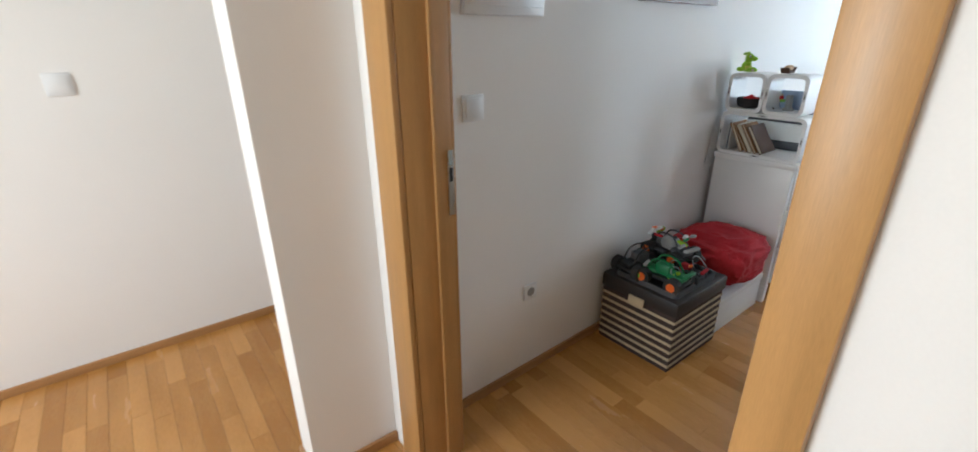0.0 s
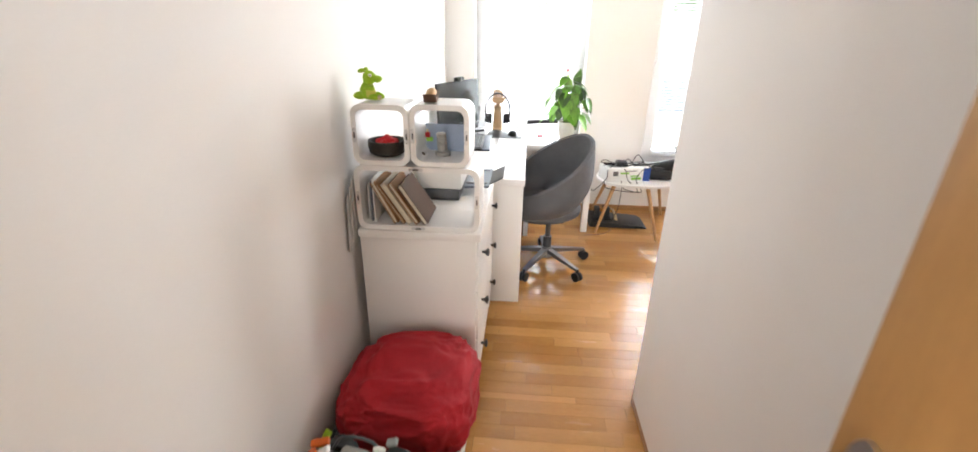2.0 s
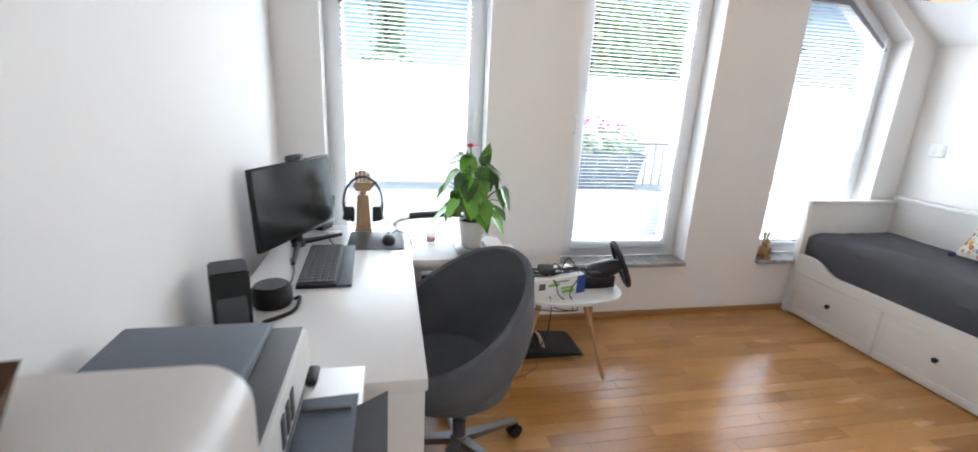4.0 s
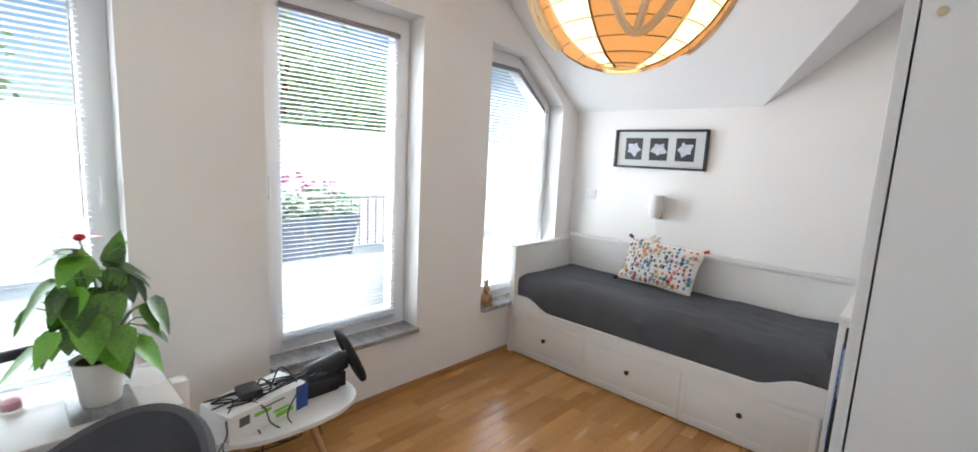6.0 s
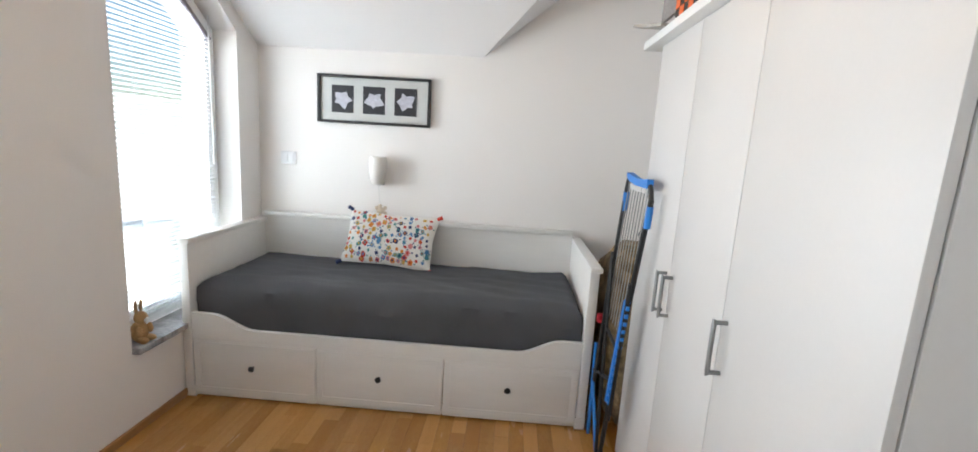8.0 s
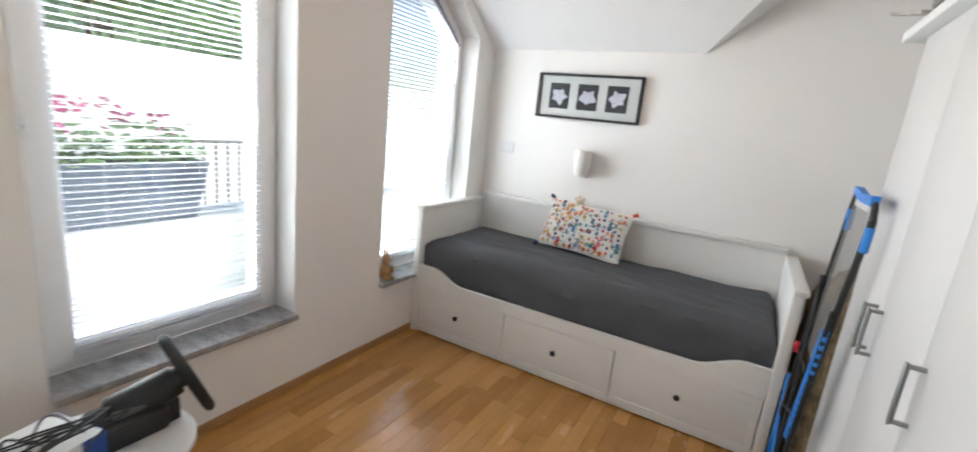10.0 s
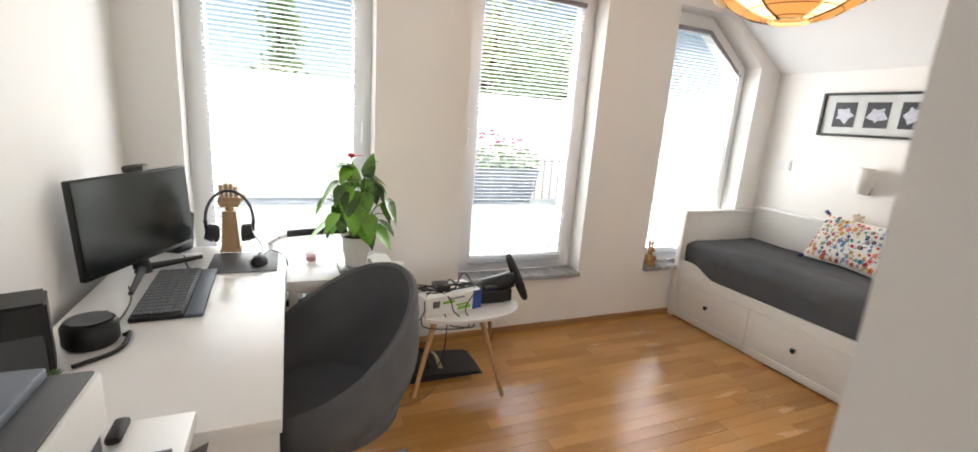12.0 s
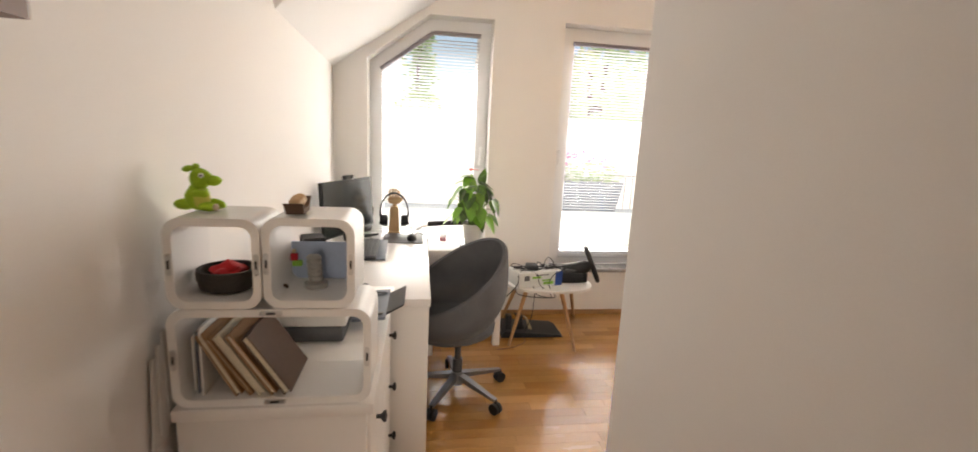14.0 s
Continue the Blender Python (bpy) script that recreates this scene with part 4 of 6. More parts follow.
kb = thing("keyboard", "black keyboard with a silver-grey front edge", "keyboard", (5.03, 1.64, 0.741))
KM = pose(5.035, 1.648, 0.741, 0, 0, 2)
bm = bx(-0.225, 0.225, -0.055, 0.085, 0, 0.016, bev=0.004)
bmesh.ops.transform(bm, matrix=KM, verts=bm.verts)
part("body", bm, BLACK, kb)
bm = bx(-0.225, 0.225, 0.0, 0.05, 0, 0.012, bev=0.004)
bmesh.ops.transform(bm, matrix=KM @ pose(0, -0.105, 0), verts=bm.verts)
part("palm_rest", bm, SLATEB, kb, "blue-grey palm rest")
for r in range(5):
    for k in range(15):
        w = 0.0255
        bm = bx(-0.212 + k * 0.0285, -0.212 + k * 0.0285 + w, -0.047 + r * 0.0255, -0.047 + r * 0.0255 + 0.0225, 0.0165, 0.0225, bev=0.0015, seg=1)
        bmesh.ops.transform(bm, matrix=KM, verts=bm.verts)
        part("key", bm, CHARC, kb)
solo("mouse_pad", bx(5.225, 5.50, 1.335, 1.59, 0.741, 0.744, bev=0.001), CHARC, "dark cloth mouse pad on the desk", "mouse pad")
ms = thing("computer_mouse", "black computer mouse on the pad", "mouse", (5.33, 1.40, 0.744))
bm = ball(bmesh.new(), (5.33, 1.405, 0.748), (0.058, 0.032, 0.032), 20)
bmesh.ops.bisect_plane(bm, geom=bm.verts[:] + bm.edges[:] + bm.faces[:], plane_co=(0, 0, 0.745), plane_no=(0, 0, -1), clear_outer=True)
part("shell", bm, BLACK, ms)
part("scroll_wheel", cy((5.365, 1.401, 0.774), (5.365, 1.409, 0.774), 0.007), CHARC, ms)
cable([(5.38, 1.40, 0.75), (5.47, 1.37, 0.757), (5.45, 1.325, 0.747), (5.38, 1.300, 0.73), (5.37, 1.298, 0.60)], 0.0025)
cable([(4.75, 1.765, 0.76), (4.83, 1.75, 0.747), (4.98, 1.76, 0.747), (5.12, 1.80, 0.747)], 0.003)
cable([(4.56, 1.77, 0.747), (4.63, 1.70, 0.746), (4.70, 1.69, 0.760), (4.72, 1.71, 0.747)], 0.006, None, "short braided black cable with a plug")
cable([(5.09, 1.585, 0.747), (5.20, 1.60, 0.747), (5.32, 1.66, 0.747), (5.48, 1.70, 0.747)], 0.003)
cable([(4.74, 1.84, 0.75), (4.84, 1.83, 0.760), (4.90, 1.80, 0.747)], 0.006, None, "short black cable with a plug")

# jointed wooden hand on a tapered block, holding a headset
FX, FY = 5.56, 1.53
bm = bx(FX - 0.042, FX + 0.042, FY - 0.042, FY + 0.042, 0.741, 0.752, bev=0.003)
prism(bm, [(-0.037, 0.752), (0.037, 0.752), (0.027, 0.922), (-0.027, 0.922)], lambda u, v: (FX - 0.026, FY + u, v), (0.052, 0, 0))
ball(bm, (FX, FY, 0.932), (0.017, 0.017, 0.015), 12)
for z0, z1, wa, wb in ((0.942, 0.962, 0.034, 0.046), (0.963, 0.985, 0.048, 0.040)):
    prism(bm, [(-wa, z0), (wa, z0), (wb, z1), (-wb, z1)], lambda u, v: (FX - 0.018, FY + u, v), (0.036, 0, 0))
for dy_, h in ((-0.028, 0.046), (-0.009, 0.058), (0.010, 0.060), (0.029, 0.052)):
    for k in range(3):
        cyl(bm, (FX - 0.004 * k, FY + dy_, 0.987 + k * h / 3), (FX - 0.004 * k - 0.002, FY + dy_, 0.987 + (k + 0.9) * h / 3), 0.009, 0.008, 8)
cyl(bm, (FX, FY - 0.042, 0.965), (FX - 0.012, FY - 0.062, 0.995), 0.009, 0.008, 8)
solo("wooden_figure", bm, BIRCH, "jointed pale wooden hand on a tapered block used as headset stand", "figure")
hs = thing("headset", "black over-ear headset hung over the wooden hand", "headphones", (FX, FY, 0.84))
part("headband", tube(bmesh.new(), [(FX - 0.022, FY + 0.094 * math.cos(a), 0.88 + 0.135 * math.sin(a)) for a in (math.pi * k / 10 for k in range(11))], 0.006, seg=8, n=4), CHARC, hs)
for s_ in (1, -1):
    part("yoke", cy((FX - 0.022, FY + s_ * 0.094, 0.885), (FX - 0.022, FY + s_ * 0.090, 0.825), 0.008, 0.006, 8), BLACK, hs)
    cup = part("ear_cup", cy((FX - 0.024, FY + s_ * 0.058, 0.825), (FX - 0.024, FY + s_ * 0.093, 0.835), 0.040, 0.034, 24), BLACK, hs)
    bm = bmesh.new()
    tube(bm, [(FX - 0.024 + 0.03 * math.cos(a), FY + s_ * 0.054, 0.825 + 0.03 * math.sin(a)) for a in (2 * math.pi * k / 10 for k in range(11))], 0.010, seg=8, n=2)
    part("ear_cushion", bm, RUBBER, cup)
cable([(5.55, 1.43, 0.80), (5.50, 1.40, 0.76), (5.42, 1.42, 0.75), (5.36, 1.42, 0.76)], 0.0025)


# ---- window table: plant, candle; stool behind it ----
def make_plant():
    px, py = 5.28, 1.02
    solo("stone_coaster", bx(px - 0.075, px + 0.075, py - 0.075, py + 0.075, 0.713, 0.733, bev=0.004), STONE, "square grey marbled coaster under the plant", "coaster")
    pl = thing("potted_plant", "potted heart-leaved plant with one red bloom in a white pot", "plant", (px, py, 0.733))
    part("pot", lathe(bmesh.new(), [(0.043, 0.0), (0.047, 0.004), (0.062, 0.125), (0.064, 0.131), (0.058, 0.131), (0.056, 0.122), (0.005, 0.120)], (px, py, 0.734), 32), POT, pl)
    part("soil", lathe(bmesh.new(), [(0.054, 0), (0.040, 0.004), (0.004, 0.006)], (px, py, 0.855), 20), SOIL, pl)
    rnd = random.Random(17)
    for k in range(46):
        a = k * 2.4 + rnd.uniform(-0.25, 0.25)
        ring = k % 4
        lift = (0.05, 0.12, 0.18, 0.25)[ring] + rnd.uniform(-0.035, 0.035)
        reach = (0.115, 0.135, 0.10, 0.045)[ring] * rnd.uniform(0.65, 1.1)
        base = Vector((px + 0.018 * math.cos(a), py + 0.018 * math.sin(a), 0.862))
        tip = Vector((px + reach * math.cos(a), py + reach * math.sin(a), 0.885 + lift))
        part("stem", tube(bmesh.new(), [base, base.lerp(tip, 0.55) + Vector((0, 0, 0.04)), tip], 0.0024, seg=5, n=4), STEM, pl)
        way = Vector((math.cos(a), math.sin(a), rnd.uniform(-2.6, -0.7) if ring < 3 else rnd.uniform(-0.8, 0.8)))
        size = rnd.uniform(0.072, 0.112)
        part("leaf", leaf_mesh(bmesh.new(), tip, way, size, size * rnd.uniform(0.80, 0.98), rnd.uniform(0.05, 0.35)), LEAF, pl)
    part("leaf", leaf_mesh(bmesh.new(), Vector((px, py + 0.01, 1.10)), Vector((0.05, 0.1, 1)), 0.085, 0.062, 0, Vector((1, 0, 0.1))), mat("pale_leaf", (0.22, 0.42, 0.06), 0.4), pl, "pale green spathe")
    part("leaf", leaf_mesh(bmesh.new(), Vector((px, py - 0.045, 1.13)), Vector((0.0, -0.25, 1)), 0.10, 0.06, 0, Vector((1, 0, 0.2))), LEAF, pl)
    part("stem", tube(bmesh.new(), [(px, py, 0.87), (px + 0.01, py - 0.01, 1.05), (px + 0.012, py + 0.020, 1.205)], 0.0026, seg=6), STEM, pl)
    bm = leaf_mesh(bmesh.new(), Vector((px + 0.012, py + 0.018, 1.205)), Vector((-0.5, -0.9, 0.25)), 0.056, 0.055, 0.1)
    leaf_mesh(bm, Vector((px + 0.012, py + 0.022, 1.207)), Vector((-0.6, 0.9, 0.3)), 0.052, 0.055, 0.1)
    ball(bm, (px + 0.006, py + 0.020, 1.212), (0.008, 0.014, 0.010), 10)
    part("bloom", bm, FLOWER, pl, "glossy red bloom")


make_plant()
cd = thing("candle_glass", "small glass with a pink candle", "candle", (5.42, 1.20, 0.712))
part("candle", cy((5.42, 1.20, 0.717), (5.42, 1.20, 0.738), 0.021, seg=24), mat("pink_wax", (0.70, 0.22, 0.28), 0.5), cd)
g = part("glass", lathe(bmesh.new(), [(0.022, 0), (0.026, 0.002), (0.028, 0.052), (0.0265, 0.052), (0.0235, 0.006), (0.003, 0.005)], (5.42, 1.20, 0.7125), 28), clear_glass("thin_glass", (0.95, 0.93, 0.93), 0.15), cd)
st = thing("metal_chair", "tubular steel chair with a black padded armrest behind the table", "chair", (5.70, 1.25, 0))
part("frame", tube(bmesh.new(), [(5.66, 1.42, 0.0), (5.66, 1.42, 0.55), (5.655, 1.40, 0.70), (5.65, 1.34, 0.765), (5.645, 1.22, 0.785), (5.64, 1.02, 0.79), (5.64, 0.97, 0.74), (5.64, 0.96, 0.0)], 0.011, seg=10), STEEL, st)
part("armrest", tube(bmesh.new(), [(5.645, 1.30, 0.787), (5.643, 1.15, 0.797), (5.64, 1.02, 0.802)], 0.017, seg=10), BLACK, st)
part("seat", bx(5.60, 5.82, 0.99, 1.40, 0.42, 0.46, bev=0.012), BLACK, st)
part("leg", tube(bmesh.new(), [(5.83, 1.42, 0.0), (5.83, 1.42, 0.44), (5.66, 1.42, 0.44)], 0.011, seg=10, n=2), STEEL, st)
part("leg", tube(bmesh.new(), [(5.83, 0.96, 0.0), (5.83, 0.96, 0.44), (5.64, 0.96, 0.44)], 0.011, seg=10, n=2), STEEL, st)

# ---- things on and under the small table ----
cb = thing("carton", "white printed carton with green and blue print", "box", (5.44, 0.55, 0.403))
CM = pose(5.47, 0.53, 0.4035, 0, 0, 14)


def on_carton(bm):
    bmesh.ops.transform(bm, matrix=CM, verts=bm.verts)
    return bm


part("box", on_carton(bx(-0.09, 0.09, -0.17, 0.17, 0, 0.105, bev=0.002)), CARD, cb)
part("blue_end", on_carton(bx(-0.0915, 0.0915, -0.172, -0.115, 0.001, 0.1045)), NAVY, cb)
for y0, y1, z0, z1, c in ((0.0, 0.07, 0.062, 0.076, GREENP), (-0.08, -0.01, 0.040, 0.050, GREENP), (0.09, 0.13, 0.05, 0.085, INK), (-0.06, 0.04, 0.082, 0.088, INK), (-0.10, -0.02, 0.015, 0.034, GREENP)):
    part("print_bar", on_carton(bx(-0.0925, -0.0905, y0, y1, z0, z1)), c, cb)
ad = solo("power_adapter", bx(5.42, 5.51, 0.52, 0.60, 0.5095, 0.545, bev=0.008), BLACK, "black power adapter lying on the carton", "adapter")
rnd = random.Random(3)
for k in range(9):
    y = rnd.uniform(0.34, 0.70)
    pts = [(5.40 + rnd.uniform(0, 0.12), y, 0.515)]
    for q in range(3):
        pts.append((5.40 + rnd.uniform(-0.01, 0.13), min(0.70, max(0.30, y + rnd.uniform(-0.16, 0.16))), 0.514 + rnd.uniform(0, 0.05) * (q == 1)))
    if k % 3 == 0:
        e = y + rnd.uniform(-0.1, 0.1)
        pts += [(5.362, e, 0.50), (5.345, e + rnd.uniform(-0.06, 0.06), 0.43), (5.325, e + rnd.uniform(-0.12, 0.12), 0.345), (5.335, e + 0.12, 0.36), (5.35, e + 0.15, 0.42)]
    cable(pts, 0.003)
cable([(5.42, 0.50, 0.52), (5.43, 0.46, 0.60), (5.45, 0.42, 0.58), (5.44, 0.38, 0.515)], 0.003)
cable([(5.33, 0.56, 0.38), (5.34, 0.57, 0.20), (5.40, 0.60, 0.06)], 0.003)
cable([(5.48, 0.62, 0.008), (5.36, 0.60, 0.006), (5.27, 0.70, 0.006), (5.24, 0.82, 0.006)], 0.0025, mat("brown_cable", (0.2, 0.09, 0.05), 0.6), "thin brown cable lying on the floor")


def make_game_wheel():
    w = thing("gaming_steering_wheel", "black gaming steering wheel clamped to the small table", "steering wheel", (5.52, 0.22, 0.403))
    ax = Vector((-0.22, -0.90, 0.40)).normalized()
    c = Vector((5.50, 0.10, 0.535))
    q = ax.to_track_quat("Z", "Y").to_matrix().to_4x4()
    M = Matrix.Translation(c) @ q
    bm = bmesh.new()
    tube(bm, [(0.125 * math.cos(a), 0.125 * math.sin(a), 0) for a in (2 * math.pi * k / 20 for k in range(21))], 0.016, seg=10, n=2)
    bmesh.ops.transform(bm, matrix=M, verts=bm.verts)
    rim = part("rim", bm, RUBBER, w)
    for k in range(3):
        a = radians(90 + 120 * k)
        bm = bx(0.02, 0.115, -0.014, 0.014, -0.006, 0.0, bev=0.002, m=Matrix.Rotation(a, 4, "Z"))
        bmesh.ops.transform(bm, matrix=M, verts=bm.verts)
        part("spoke", bm, STEEL, w)
    bm = cy((0, 0, -0.03), (0, 0, 0.012), 0.035, 0.03, 20)
    bmesh.ops.transform(bm, matrix=M, verts=bm.verts)
    part("hub", bm, BLACK, w)
    part("column", cy(c - ax * 0.20, c - ax * 0.03, 0.062, 0.046, 20), BLACK, w)
    part("base", bx(5.45, 5.60, 0.17, 0.34, 0.4035, 0.48, bev=0.018), BLACK, w)
    part("top_plate", bx(5.475, 5.575, 0.19, 0.30, 0.482, 0.50, bev=0.006), CHARC, w)
    part("clamp", bx(5.48, 5.56, 0.13, 0.168, 0.36, 0.47, bev=0.006), BLACK, w)


make_game_wheel()
pd = thing("pedal_set", "black gaming pedal set on the floor below the small table", "pedals", (5.52, 0.55, 0))
bm = bmesh.new()
prism(bm, [(0.30, 0.004), (0.76, 0.004), (0.74, 0.05), (0.34, 0.022)], lambda y, z: (5.42, y, z), (0.26, 0, 0))
part("base", bm, BLACK, pd)
for y in (0.62, 0.70):
    bm = bx(5.47, 5.53, y - 0.02, y + 0.02, 0.045, 0.15, bev=0.004, m=None)
    part("pedal", bm, BLACK, pd)
part("pedal_arm", tube(bmesh.new(), [(5.50, 0.58, 0.03), (5.49, 0.62, 0.12), (5.48, 0.66, 0.17)], 0.008, seg=8), BLACK, pd)
solo("cable_bundle", tube(bmesh.new(), [(5.46, 0.55, 0.055), (5.44, 0.58, 0.14), (5.45, 0.60, 0.16), (5.45, 0.57, 0.13), (5.44, 0.54, 0.06)], 0.006, seg=6), STRIPE, "pale bundled cable lying on the pedals", "cable")


# ---- wall things ----
pc = thing("framed_picture", "long black-framed picture with three grey flower photographs", "picture", (5.14, SOUTH + 0.01, 1.6))
X0, X1, Z0, Z1 = 4.788, 5.492, 1.462, 1.752
put = lambda x, z: (x, SOUTH + 0.002, z)
part("frame", ring_frame(bmesh.new(), [(X0, Z0), (X1, Z0), (X1, Z1), (X0, Z1)], [(X0 + 0.016, Z0 + 0.016), (X1 - 0.016, Z0 + 0.016), (X1 - 0.016, Z1 - 0.016), (X0 + 0.016, Z1 - 0.016)], put, (0, 0.03, 0)), BLACK, pc)
part("mount", bx(X0 + 0.015, X1 - 0.015, SOUTH + 0.002, SOUTH + 0.016, Z0 + 0.015, Z1 - 0.015), MOUNT, pc)
rnd = random.Random(8)
for k in range(3):
    cx = X0 + 0.155 + k * 0.197
    ph = part("photograph", bx(cx - 0.069, cx + 0.069, SOUTH + 0.0165, SOUTH + 0.018, 1.525, 1.69), PRINT, pc)
    for j in range(5):
        a = j * 1.256 + k
        bm = bmesh.new()
        leaf_mesh(bm, Vector((cx + 0.006 * math.cos(a), SOUTH + 0.0185, 1.607)), Vector((math.cos(a), 0.02, math.sin(a))), 0.050 + 0.014 * ((j * 7 + k * 3) % 3) / 2, 0.060 - 0.012 * (j % 2), 0, Vector((0, 1, 0)))
        for v in bm.verts:
            v.co.y = SOUTH + 0.0188 + 0.0006 * j
        part("petal", bm, PETAL, ph)

wl = thing("wall_lamp", "small wall lamp with a white frosted glass shade", "wall lamp", (5.09, SOUTH, 1.2))
bm = bmesh.new()
prof = [(0.036, 0.0), (0.047, 0.03), (0.056, 0.09), (0.056, 0.14), (0.050, 0.17)]
lathe(bm, prof + [(0.044, 0.168), (0.05, 0.14), (0.03, 0.01)], (5.09, SOUTH + 0.075, 1.10), 28)
part("shade", bm, SHADE, wl)
part("holder", bx(5.065, 5.115, SOUTH + 0.002, SOUTH + 0.03, 1.09, 1.15, bev=0.004), GREYT, wl)
cord = thing("pull_cord_toy", "small cream plush toy hanging on a cord below the wall lamp", "toy", (5.08, SOUTH + 0.03, 0.93))
part("cord", tube(bmesh.new(), [(5.09, SOUTH + 0.06, 1.10), (5.085, SOUTH + 0.05, 1.02), (5.07, SOUTH + 0.075, 0.96)], 0.002, seg=5), CARD, cord)
bm = ball(bmesh.new(), (5.065, SOUTH + 0.08, 0.935), (0.026, 0.018, 0.02), 12)
for dx, dz in ((-0.026, 0.018), (0.026, 0.016), (-0.028, -0.016), (0.026, -0.02), (0.005, 0.028)):
    ball(bm, (5.065 + dx, SOUTH + 0.08, 0.935 + dz), 0.012, 8)
part("body", bm, mat("cream_plush", (0.66, 0.56, 0.44), 0.95, bump=0.5), cord)


def switch(x, y, z, w, h, along, face, rockers=1):
    """A wall switch or socket plate; along: 'x' on a wall that runs in x, face: the way it looks."""
    s = thing("light_switch", "white plastic rocker switch on the wall", "switch", (x, y, z))
    def pl(u0, u1, d0, d1, z0, z1, b):
        return bx(x + u0, x + u1, min(y + face * d0, y + face * d1), max(y + face * d0, y + face * d1), z + z0, z + z1, bev=b)
    part("plate", pl(-w / 2, w / 2, 0.001, 0.009, -h / 2, h / 2, 0.003), PVC, s)
    for k in range(rockers):
        a = -w * 0.38 + k * w * 0.76 / rockers
        part("rocker", pl(a + 0.001, a + w * 0.76 / rockers - 0.001, 0.0095, 0.013, -h * 0.36, h * 0.36, 0.001), PVC, s)


NW = lambda x: 1.87 + 0.025 * (x - 1.44)
switch(5.69, SOUTH, 1.225, 0.10, 0.08, "x", 1, 2)
switch(1.64, NW(1.64), 1.195, 0.085, 0.085, "x", -1)
switch(0.58, 3.12, 1.245, 0.085, 0.085, "x", -1)
sk = thing("wall_socket", "white wall socket near the floor", "socket", (1.93, NW(1.93), 0.41))
part("plate", bx(1.895, 1.965, NW(1.93) - 0.010, NW(1.93) - 0.001, 0.375, 0.445, bev=0.003), PVC, sk)
part("socket_well", cy((1.93, NW(1.93) - 0.0115, 0.41), (1.93, NW(1.93) - 0.0105, 0.41), 0.02, seg=20), GREYT, sk)
fb = thing("fuse_box", "flat white cover of a wall fuse box", "fuse box", (1.76, NW(1.76), 1.7))
part("cover", bx(1.60, 1.925, NW(1.76) - 0.028, NW(1.76) + 0.006, 1.47, 1.95, bev=0.004), PVC, fb)
part("door", bx(1.615, 1.91, NW(1.76) - 0.034, NW(1.76) - 0.029, 1.495, 1.935, bev=0.003), PVC, fb)
ws = thing("wall_picture", "brown wooden framed picture hung on the passage wall", "picture", (2.8, NW(2.8), 1.7))
part("frame", ring_frame(bmesh.new(), [(2.50, 1.545), (3.08, 1.545), (3.08, 1.95), (2.50, 1.95)], [(2.53, 1.575), (3.05, 1.575), (3.05, 1.92), (2.53, 1.92)], lambda x, z: (x, NW(2.5) - 0.03, z), (0, 0.035, 0)), mat("dark_brown_frame", (0.16, 0.075, 0.05), 0.4), ws)
part("panel", bx(2.525, 3.055, NW(2.5) - 0.022, NW(2.5) - 0.004, 1.57, 1.925), MOUNT, ws)


